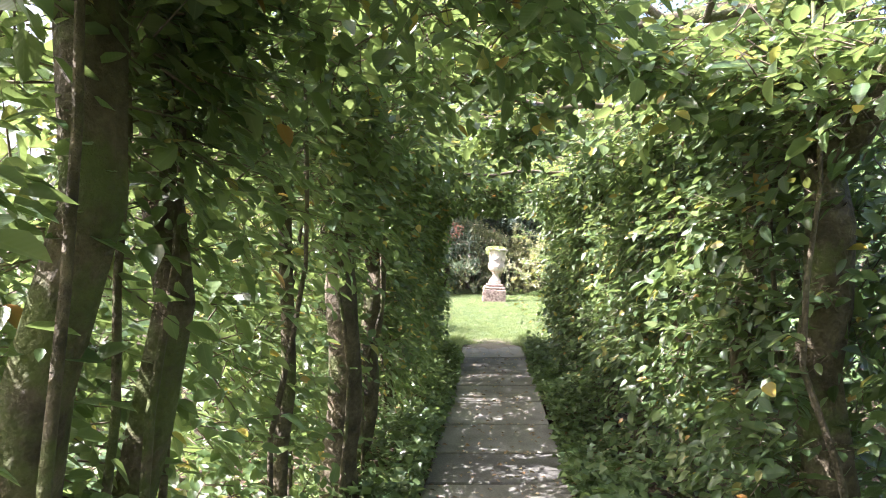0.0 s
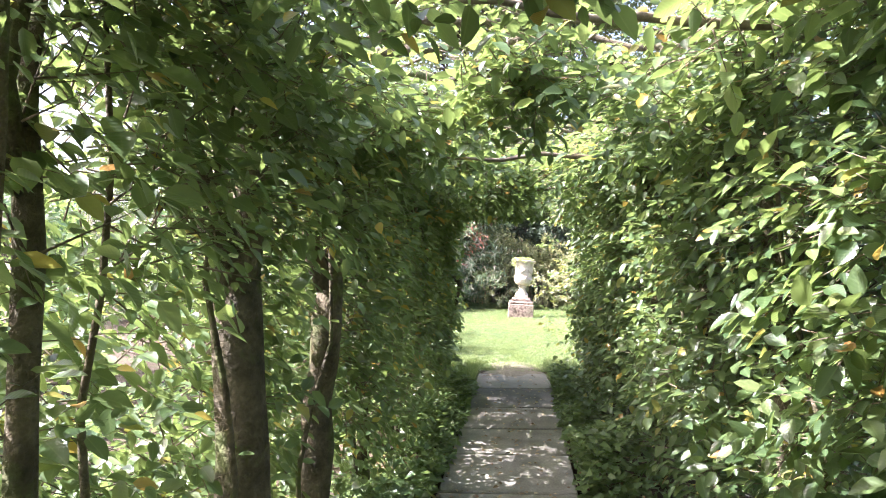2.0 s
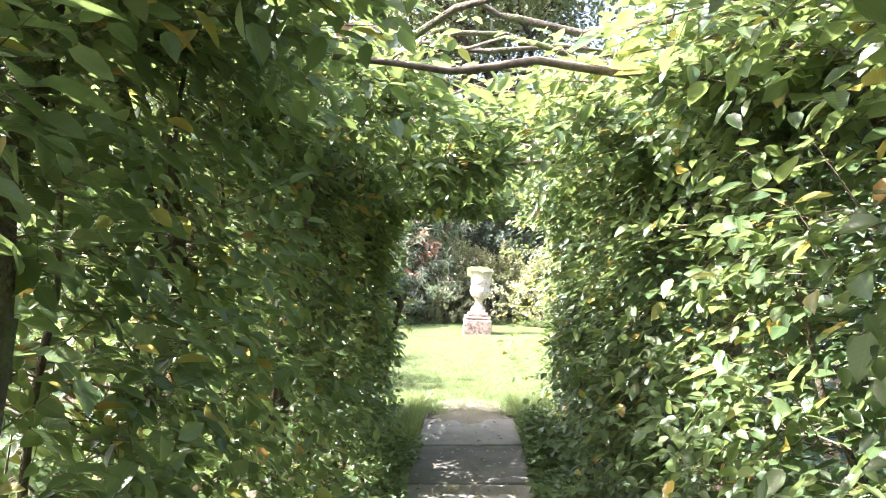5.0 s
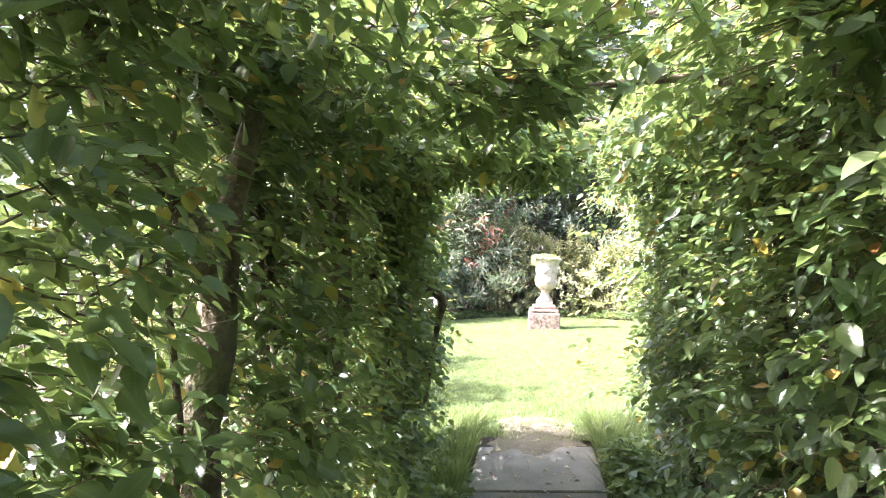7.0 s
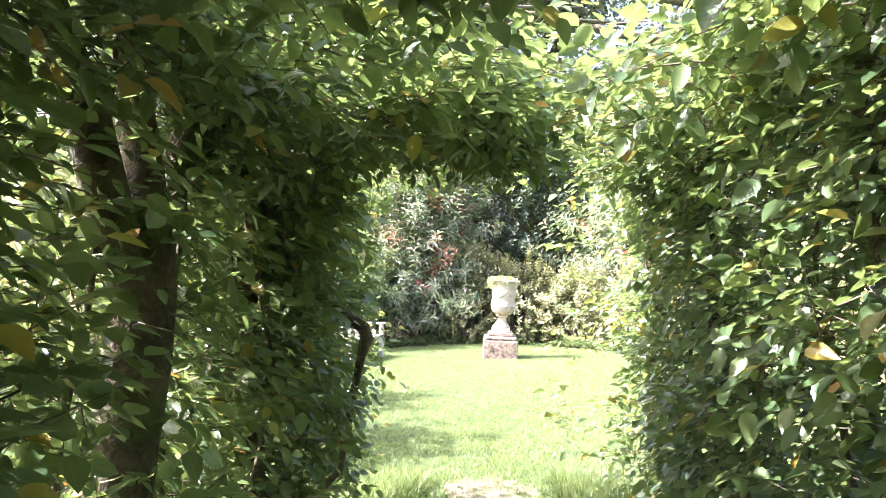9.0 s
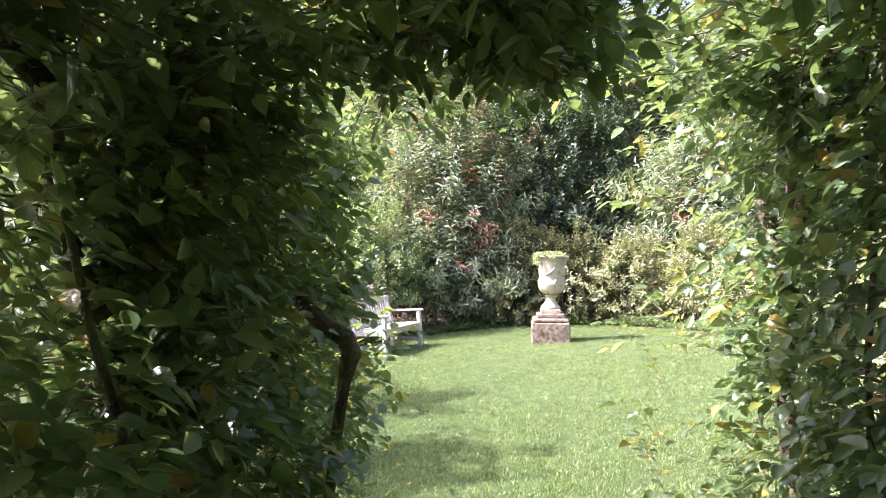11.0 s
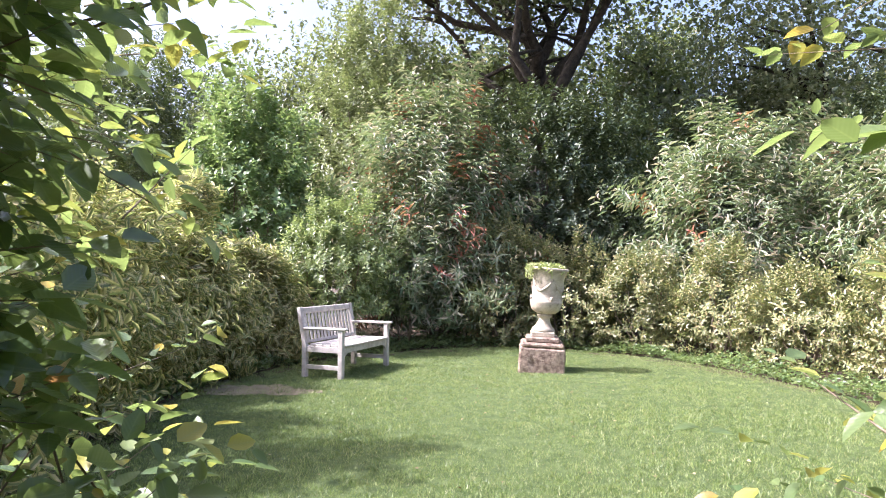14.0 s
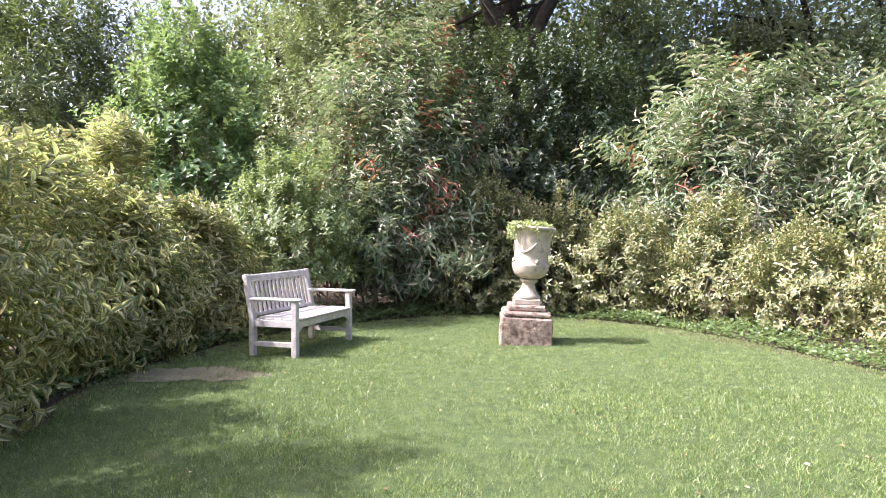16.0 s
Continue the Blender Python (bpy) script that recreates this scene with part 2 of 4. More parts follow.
def twig_mesh(name, A, B, r, mat):
    n = len(A)
    d = unit(B - A)
    s = unit(np.cross(d, np.array([0.3, 0.5, 0.81])))
    t = np.cross(d, s)
    V = np.empty((n, 4, 3))
    V[:, 0], V[:, 1], V[:, 2], V[:, 3] = A + r * s, A - 0.5 * r * s + 0.87 * r * t, A - 0.5 * r * s - 0.87 * r * t, B
    F = (np.arange(n)[:, None] * 4 + np.array([0, 1, 3, 1, 2, 3, 2, 0, 3])).ravel()
    return mesh_from(name, V.reshape(-1, 3), F, 3, mat)


def tube(bm, pts, radii, seg=10, wob=0.12):
    """A tapered limb swept along points, a little uneven."""
    rings = []
    pts = [Vector(p) for p in pts]
    for i, (p, r) in enumerate(zip(pts, radii)):
        d = (pts[min(i + 1, len(pts) - 1)] - pts[max(i - 1, 0)]).normalized()
        s = d.cross(Vector((0.31, 0.9, 0.29))).normalized()
        t = d.cross(s)
        ring = []
        for k in range(seg):
            a = 2 * math.pi * k / seg
            q = r * (1 + wob * noise.noise(Vector((math.cos(a) * 1.4, math.sin(a) * 1.4, i * 0.5)) + p * 1.7))
            ring.append(bm.verts.new(p + s * math.cos(a) * q + t * math.sin(a) * q))
        rings.append(ring)
    for a, b in zip(rings, rings[1:]):
        for k in range(seg):
            f = bm.faces.new((a[k], a[(k + 1) % seg], b[(k + 1) % seg], b[k]))
            f.smooth = True
    bm.faces.new(rings[0][::-1])
    bm.faces.new(rings[-1])


def wander(a, b, n, amp, seed):
    """Points from a to b that stray sideways, as a grown limb does."""
    a, b = Vector(a), Vector(b)
    out = []
    for i in range(n):
        f = i / (n - 1)
        w = math.sin(f * math.pi) * amp
        out.append(a.lerp(b, f) + Vector((noise.noise((f * 3, seed, 0.3)), noise.noise((f * 3, seed, 7.7)), 0.4 * noise.noise((f * 3, seed, 3.1)))) * 2 * w)
    return out


def part(name, bm, material, parent, label=""):
    """Links a bmesh or a mesh as one object under a thing or a part."""
    if isinstance(bm, bmesh.types.BMesh):
        me = bpy.data.meshes.new(name)
        bm.to_mesh(me)
        bm.free()
        me.materials.append(material)
    else:
        me = bm
    ob = new(name, me)
    ob.parent = parent
    return tagged(ob, label)


def thing(name, at, label, category, group="", kind="", turn=0.0):
    ob = new(name)
    ob.matrix_basis = pose(*at, 0, 0, turn)
    return tagged(ob, label, category, group, kind)


def box(bm, lo, hi, bevel=0.004, m=None):
    ret = bmesh.ops.create_cube(bm, size=1)
    vs = ret["verts"]
    lo, hi = Vector(lo), Vector(hi)
    for v in vs:
        v.co = Vector(((lo[i] + hi[i]) / 2 + v.co[i] * (hi[i] - lo[i])) for i in range(3))
    es = list({e for v in vs for e in v.link_edges})
    if bevel:
        r = bmesh.ops.bevel(bm, geom=es, offset=bevel, segments=1, affect="EDGES")
        vs = list({v for f in r["faces"] for v in f.verts} | {v for v in vs if v.is_valid})
    if m is not None:
        bmesh.ops.transform(bm, matrix=m, verts=vs)


def boxed(lo, hi, bevel=0.004, m=None):
    bm = bmesh.new()
    box(bm, lo, hi, bevel, m)
    return bm


# ---- plan: the green tunnel runs along y, its middle drifts to +x ----
def mid(y):
    return 0.23 + 0.05 * y


def path_mid(y):
    return 0.715 - 0.053 * (9.6 - y) - 0.003 * (9.6 - y) ** 2


TUNNEL_START, TUNNEL_END = -3.0, 10.5
LAWN_C, LAWN_R = (1.05, 15.7), (3.75, 5.7)


def in_lawn(x, y, grow=0.0):
    a = np.arctan2(y - LAWN_C[1], x - LAWN_C[0])
    wob = 1 + 0.025 * np.sin(5 * a + 1) + 0.02 * np.sin(9 * a)
    return ((x - LAWN_C[0]) / (LAWN_R[0] + grow)) ** 2 + ((y - LAWN_C[1]) / (LAWN_R[1] + grow)) ** 2 < wob


# ---- ground ----
def ground_z(x, y):
    """Soil level; it lies a little under the lawn and the flags, and rises in the beds."""
    return -0.03 + 0.03 * np.sin(x * 1.3 + 0.7) * np.sin(y * 0.9) * (np.abs(x - mid(y)) > 1.2)


def build_ground():
    xs = np.concatenate([[-400, -120, -50, -25, -16], np.arange(-11, 13.01, 0.5), [18, 27, 52, 120, 400]])
    ys = np.concatenate([[-400, -100, -40, -15, -8], np.arange(-5, 25.01, 0.5), [30, 40, 70, 150, 400]])
    X, Y = np.meshgrid(xs, ys, indexing="ij")
    Z = ground_z(X, Y)
    Z = np.where((np.abs(X) > 11) | (Y > 25) | (Y < -5), -0.03, Z)
    Z = np.where(in_lawn(X, Y, 0.6), -0.035, Z)
    ny = len(ys)
    i, j = np.meshgrid(np.arange(len(xs) - 1), np.arange(ny - 1), indexing="ij")
    a = (i * ny + j).ravel()
    F = np.stack([a, a + ny, a + ny + 1, a + 1], -1).ravel()
    ob = new("ground", mesh_from("ground", np.stack([X, Y, Z], -1).reshape(-1, 3), F, 4, SOIL))
    tagged(ob, "dark bare soil of the planting beds with moss patches", "ground", kind="structure")


def build_lawn():
    bm = bmesh.new()
    n, rings = 96, 14
    centre = bm.verts.new((LAWN_C[0], LAWN_C[1], 0.0))
    prev = None
    for r in range(1, rings + 1):
        ring = []
        for k in range(n):
            a = 2 * math.pi * k / n
            wob = math.sqrt(1 + 0.025 * math.sin(5 * a + 1) + 0.02 * math.sin(9 * a))
            f = r / rings * wob
            x, y = LAWN_C[0] + LAWN_R[0] * f * math.cos(a), LAWN_C[1] + LAWN_R[1] * f * math.sin(a)
            z = 0.012 * noise.noise((x * 0.8, y * 0.8, 0)) - (0.06 if r == rings else 0)
            ring.append(bm.verts.new((x, y, z)))
        for k in range(n):
            if prev is None:
                bm.faces.new((centre, ring[k], ring[(k + 1) % n]))
            else:
                bm.faces.new((prev[k], ring[k], ring[(k + 1) % n], prev[(k + 1) % n]))
        prev = ring
    me = bpy.data.meshes.new("lawn")
    bm.to_mesh(me)
    bm.free()
    me.materials.append(TURF)
    ob = tagged(new("lawn", me), "rounded mown lawn with worn yellowish patches", "lawn", kind="structure")


WORN = [(-2.05, 16.75, 0.6, 0.38), (0.76, 10.3, 0.42, 0.6)]


def build_worn_patches():
    """Bare earth where feet have worn the lawn: beside the bench and where the path ends."""
    for i, (x, y, rx, ry) in enumerate(WORN):
        bm = bmesh.new()
        ring = []
        for k in range(90):
            a = 2 * math.pi * k / 90
            q = 1 + 0.5 * noise.noise((math.cos(a) * 1.5, math.sin(a) * 1.5, 4.0 + i)) + 0.4 * noise.noise((math.cos(a) * 5, math.sin(a) * 5, 2.0 + i))
            ring.append(bm.verts.new((x + rx * q * math.cos(a), y + ry * q * math.sin(a), -0.004 if i else 0.004)))
        c = bm.verts.new((x, y, 0.011 if i else 0.006))
        for k in range(90):
            bm.faces.new((c, ring[k], ring[(k + 1) % 90]))
        me = bpy.data.meshes.new("bare_patch")
        bm.to_mesh(me)
        bm.free()
        me.materials.append(EARTH)
        tagged(new("bare_patch", me), "worn patch of bare brown earth in the lawn", "ground", kind="structure")


def blades(name, X, Y, Z, h, w, mat):
    n = len(X)
    a = rng.uniform(0, 2 * np.pi, n)
    lean = rng.normal(0, 0.5, (n, 2)) * h[:, None]
    V = np.empty((n, 3, 3))
    base = np.stack([X, Y, Z], -1)
    s = np.stack([np.cos(a), np.sin(a), 0 * a], -1) * w
    V[:, 0], V[:, 1] = base - s, base + s
    V[:, 2] = base + np.concatenate([lean, h[:, None]], 1)
    return mesh_from(name, V.reshape(-1, 3), np.arange(3 * n), 3, mat, np.tile(np.array([[0.2, 0], [0.8, 0], [0.5, 1]]), (n, 1)))


def build_grass():
    n = 680000
    X = rng.uniform(LAWN_C[0] - 4, LAWN_C[0] + 4, n)
    Y = LAWN_C[1] - 6 + 12 * rng.uniform(0, 1, n) ** 1.35
    k = in_lawn(X, Y, 0.02)
    for x, y, rx, ry in WORN:
        k &= ((X - x) / rx) ** 2 + ((Y - y) / ry) ** 2 > rng.uniform(-0.9, 1.6, n)
    X, Y = X[k], Y[k]
    clump = np.array([noise.noise((a * 5, b * 5, 0.0)) + 0.7 * noise.noise((a * 15, b * 15, 4.0)) for a, b in zip(X, Y)])
    k = clump + rng.uniform(-0.5, 0.7, len(X)) > -0.4
    X, Y, clump = X[k], Y[k], clump[k]
    h = (rng.uniform(0.01, 0.03, len(X)) * (1 + 0.6 * clump)).clip(0.008, 0.06)
    tagged(new("grass", blades("grass", X, Y, 0 * X - 0.004, h, 0.003, GRASS)), "short mown grass blades of the lawn", "grass", kind="stuff")
    # longer tufts beside the last flags
    n = 16000
    Y = rng.uniform(8.7, 10.9, n)
    side = rng.choice([-1, 1], n)
    X = mid(Y) + side * (0.47 + np.abs(rng.normal(0, 0.2, n)))
    h = rng.uniform(0.04, 0.17, n)
    tagged(new("long_grass", blades("long_grass", X, Y, 0 * X - 0.03, h, 0.004, GRASS)), "longer grass tufts edging the end of the path", "grass", kind="stuff")


# ---- the tunnel's hornbeams ----
def clear_of_walk(P, D, L):
    """True where a leaf leaves the walkway free."""
    x = P[:, 0] - mid(P[:, 1])
    half = np.where((P[:, 1] < 1.3) & (x < 0), 0.86, np.where(P[:, 1] > 8.9, np.where(x < 0, np.where(np.abs(P[:, 2] - 1.12) < 0.22, 0.68, 0.58), 0.74), 0.56))
    return ~((np.abs(x) < half) & (P[:, 2] < 1.86) & (P[:, 2] > 0.06))


def hornbeam(y, side, lean, width, dens, thick_trunk=0.055, forks=3, low_branch=False):
    """One hedge tree of the tunnel: trunk, limbs that arch over the path, twigs and leaves of wall and roof."""
    x0 = mid(y) + side * 0.95 - max(lean - 0.1, 0) * 1.5 * (side < 0)
    tree = thing("hornbeam_tree", (x0, y, -0.03), "grey-barked hornbeam trained over the path as a leafy tunnel", "tree", "hornbeams of the tunnel")
    inv = Vector((x0, y, -0.03))

    def rel(p):
        return Vector(p) - inv

    bm = bmesh.new()
    fork_z = (2.15 if 0.5 < y < 1.2 else 1.75 if y < 3 else 1.42) + 0.2 * noise.noise((y * 1.7, side, 0))
    top = (x0 + lean, y + 0.06, fork_z)
    tube(bm, [rel(p) for p in wander((x0, y, -0.06), top, 8, 0.06 if y < 9 else 0.13, y + side)], [thick_trunk * f for f in (1.35, 1.1, 1.0, 0.95, 0.92, 0.92, 0.95, 0.7)], 12, 0.3)
    part("trunk", bm, BARK, tree, "grey-brown trunk with greenish moss")
    for i in range(forks):
        bm = bmesh.new()
        ang = (i - (forks - 1) / 2) * 0.5 + 0.2 * noise.noise((y * 3, i, side))
        knee = (top[0] + side * (0.1 - 0.1 * (i % 2)), y + ang, 2.25 + 0.1 * i)
        tip = (mid(y) - side * (0.1 + 0.25 * (i % 3)), y + ang * 1.6, 2.36 + 0.1 * (i % 2))
        pts = wander((top[0], top[1], top[2] - 0.12), knee, 5, 0.08, y * 2 + i)[:-1] + wander(knee, tip, 7, 0.2, y * 3 + i)
        tube(bm, [rel(p) for p in pts], list(np.linspace(thick_trunk * 0.66, 0.006, len(pts))), 8, 0.15)
        part("limb", bm, BARK, tree)
    if low_branch:
        # a bare branch that crosses low over the path
        over = 2.12 if y < 4 else 2.0
        bm = bmesh.new()
        pts = wander((x0 - side * 0.1, y - 0.3, over + 0.04), (mid(y) - side * 0.45, y - 0.65, over), 9, 0.07, y * 5)
        tube(bm, [rel(p) for p in pts], list(np.linspace(0.017, 0.008, 9)), 8, 0.25)
        part("low_branch", bm, TWIG, tree, "bare brown branch crossing overhead")
    # slender upright suckers inside the hedge
    for i in range(2 if -0.6 < y < 9 else 0):
        bm = bmesh.new()
        sy0 = y + (0.28 + 0.12 * i) * (1 if i else -1) * min(width, 1)
        foot = (mid(sy0) + side * (0.93 + 0.1 * i), sy0, -0.05)
        head = (foot[0] - side * 0.1, sy0 + 0.12 * (1 - 2 * i), 2.2)
        tube(bm, [rel(p) for p in wander(foot, head, 9, 0.09, y * 7 + i)], list(np.linspace(0.014, 0.006, 9)), 6, 0.2)
        part("sucker", bm, BARK, tree)
    # leafy twigs of the wall
    area = width * 2.3
    n = int(area * dens * (1.3 if y > -0.6 else 0.7) / 7)
    sy = rng.uniform(y - width / 2 - 0.08, y + width / 2 + 0.08, n)
    sz = 0.2 + 2.2 * rng.uniform(0, 1, n) ** 0.85
    if side < 0 and y < 4.0:
        sz = 0.2 + 2.2 * rng.uniform(0, 1, n) ** 0.68
    if side < 0 and y > 9:
        sz = sz * 0.84
    depth = np.abs(rng.normal(0, 0.2, n)).clip(0, 0.6)
    lumps = np.array([0.26 * noise.noise((b * 1.5, c * 3.0, side * 5.0)) + 0.16 * noise.noise((b * 4.0, c * 6.5, side * 3.0)) for b, c in zip(sy, sz)])
    sx = mid(sy) + side * (0.9 + depth + lumps)
    if side < 0 and y < 5.0:
        sx = sx - 0.2 * (sz < 1.4)
    if side > 0 and y < 2.7:
        sx = sx + 0.28 * (sz < 1.7)
    starts = np.stack([sx, sy, sz], -1)
    dirs = np.stack([-side * rng.uniform(0.1, 1.0, n), rng.normal(0, 0.7, n), rng.normal(0.15, 0.45, n)], -1)
    P, D, N, L, E = sprays(starts, dirs, 7, 0.038, 0.061, 0.5, 0.32, flat=(-side * 0.3, 0, 0.9), hang=0.3)
    if thick_trunk > 0.058 and side < 0:
        # the trunk's own bark shows: few shoots grow across it
        ax = x0 + lean * np.clip(P[:, 2] / fork_z, 0, 1)
        bare = (np.abs(P[:, 1] - y + 0.55 * (P[:, 0] - ax)) < thick_trunk + 0.07) & (P[:, 0] > ax - 0.05) & (P[:, 2] < fork_z + 0.1)
        ok = ~bare | (rng.uniform(0, 1, len(P)) < 0.22)
        P, D, N, L = P[ok], D[ok], N[ok], L[ok]
    # and of the roof, for this tree's half
    n2 = int(width * 0.95 * dens * (1.45 if side < 0 else 1.1) / 7)
    ry = rng.uniform(y - width / 2 - 0.08, y + width / 2 + 0.08, n2)
    rx = rng.uniform(-0.1, 1.05, n2)
    hump = 2.06 - 0.14 * (rx / 0.95) ** 3 - 0.08 * np.clip((ry - 6) / 2, 0, 1)
    lump = np.array([0.16 * noise.noise((b * 1.6, c * 1.6, 3.3)) for b, c in zip(ry, rx * side)])
    rz = hump + lump + np.abs(rng.normal(0, 0.16, n2))
    gap = np.array([noise.noise((b * 1.1 + 4, c * 1.3, 9.1)) for b, c in zip(ry, rx * side)])
    # more sky shows along the roof's middle than over the walls, and least near the way out
    sparse = rx < (0.5 if side > 0 else (0.0 if y < 1.6 else 0.32 if y < 2.6 else 0.5))
    keep = (gap < np.where(sparse & (ry < 8.3), -0.03 if y < 3.6 else 0.02 if y < 6.2 else -0.06, 0.4)) & (ry < np.where(rx > 0.45, 9.9, 9.35) + 0.2 * lump)
    starts2 = np.stack([mid(ry) + side * rx, ry, rz], -1)[keep]
    dirs2 = np.stack([rng.normal(-side * 0.4, 0.6, n2), rng.normal(0, 0.7, n2), rng.normal(-0.05, 0.3, n2)], -1)[keep]
    P2, D2, N2, L2, E2 = sprays(starts2, dirs2, 7, 0.037, 0.062, 0.5, 0.3)
    P, D, N, L = (np.concatenate(q) for q in ((P, P2), (D, D2), (N, N2), (L, L2)))
    ok = clear_of_walk(P, D, L) & (P[:, 1] < TUNNEL_END + 0.1) & (P[:, 2] > 0.02)
    P, D, N, L = P[ok], D[ok], N[ok], L[ok]
    off = np.array(inv)
    part("crown", fine_leaf_mesh("crown", P - off, D, N, L, L * 0.58, HORNBEAM), HORNBEAM, tree, "green toothed hornbeam leaves, some yellowing")
    A, B = np.concatenate([starts, starts2]), np.concatenate([E, E2])
    ok = clear_of_walk(B, B, 0) & clear_of_walk(A, A, 0)
    part("twig_work", twig_mesh("twig_work", A[ok] - off, B[ok] - off, 0.0035, TWIG), TWIG, tree)["kind"] = "stuff"
    return tree


def build_tunnel():
    left = [(-2.4, 0.0, 1.1, 1500, 0.06), (-1.2, 0.0, 1.2, 1300, 0.06), (-0.2, 0.02, 0.9, 2100, 0.055), (1.13, 0.05, 0.8, 2000, 0.058), (1.5, -0.02, 0.6, 2000, 0.05), (2.5, 0.0, 1.0, 1900, 0.03),
            (3.47, 0.02, 0.9, 1800, 0.09), (4.45, 0.16, 1.1, 2200, 0.075), (5.45, 0.0, 1.1, 2400, 0.05), (6.5, 0.16, 1.0, 2000, 0.065), (7.0, 0.0, 0.6, 1100, 0.05), (7.65, 0.08, 0.9, 2150, 0.09), (8.6, 0.0, 0.9, 2700, 0.05), (9.35, 0.24, 1.5, 2700, 0.036)]
    right = [(-2.4, 0.0, 1.1, 1500, 0.06), (-1.2, 0.0, 1.2, 1500, 0.06), (-0.1, 0.0, 1.0, 1400, 0.06), (0.9, 0.0, 1.0, 1700, 0.06), (2.25, 0.0, 0.9, 1500, 0.085), (2.8, 0.0, 1.0, 2200, 0.055), (3.8, 0.0, 1.0, 2200, 0.05),
             (4.8, 0.0, 1.0, 2200, 0.055), (5.8, 0.0, 1.0, 2200, 0.05), (6.8, 0.0, 1.0, 2200, 0.055), (7.5, 0.0, 1.3, 2200, 0.05), (8.8, 0.0, 1.0, 2200, 0.05), (9.75, 0.0, 1.0, 1500, 0.05)]
    for y, lean, width, dens, r in left:
        first = hornbeam(y, -1, lean, width, dens, r)
    for y, lean, width, dens, r in right:
        last = hornbeam(y, 1, -lean, width, dens, r, low_branch=y in (3.8, 5.8, 7.5))
    # the last hornbeam's bent old limb, bare beside the way out
    bm = bmesh.new()
    off = first.matrix_basis.translation
    bend = [(off.x, 9.45, 0.05), (-0.06, 9.5, 0.45), (0.0, 9.5, 0.8), (0.045, 9.5, 1.02), (0.075, 9.5, 1.12), (0.06, 9.5, 1.17), (-0.02, 9.52, 1.22), (-0.11, 9.55, 1.3), (-0.22, 9.58, 1.6)]
    tube(bm, [Vector(p) - off for p in bend], [0.03, 0.02, 0.018, 0.024, 0.036, 0.038, 0.033, 0.026, 0.016], 10, 0.35)
    part("bent_limb", bm, BARK, first, "gnarled bent bare limb")
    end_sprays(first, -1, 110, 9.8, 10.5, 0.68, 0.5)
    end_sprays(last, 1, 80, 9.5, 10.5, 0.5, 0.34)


def end_sprays(tree, side, n, y0, y1, inner, near):
    """Yellowing shoots that stand out of the tunnel's end, sunlight put into their leaf colour."""
    z = np.where(rng.uniform(0, 1, n) < 0.5, rng.uniform(0.25, 1.3, n), rng.uniform(1.5, 2.5, n))
    y = rng.uniform(y0, y1, n)
    starts = np.stack([mid(y) + side * rng.uniform(inner, 1.15, n), y, z], -1)
    dirs = np.stack([-side * rng.uniform(0.0, 0.7, n), rng.uniform(0.1, 1.0, n), rng.normal(0.2, 0.35, n)], -1)
    P, D, N, L, E = sprays(starts, dirs, 9, 0.04, 0.058, 0.5, 0.3)
    lat = np.abs(P[:, 0] - mid(P[:, 1]))
    ok = lat > np.where((P[:, 1] > 10.35) & (side < 0), 0.72, near)
    off = np.array(tree.matrix_basis.translation)
    part("end_growth", fine_leaf_mesh("end_growth", P[ok] - off, D[ok], N[ok], L[ok], L[ok] * 0.58, EDGE_LEAF), EDGE_LEAF, tree, "yellowing shoots, their leaf colour lightened as if sunlit")["kind"] = "stuff"
    k = (np.abs(E[:, 0] - mid(E[:, 1])) > np.where((E[:, 1] > 10.3) & (side < 0), 0.74, near + 0.02))
    part("shoot_wood", twig_mesh("shoot_wood", starts[k] - off, E[k] - off, 0.003, TWIG), TWIG, tree)["kind"] = "stuff"


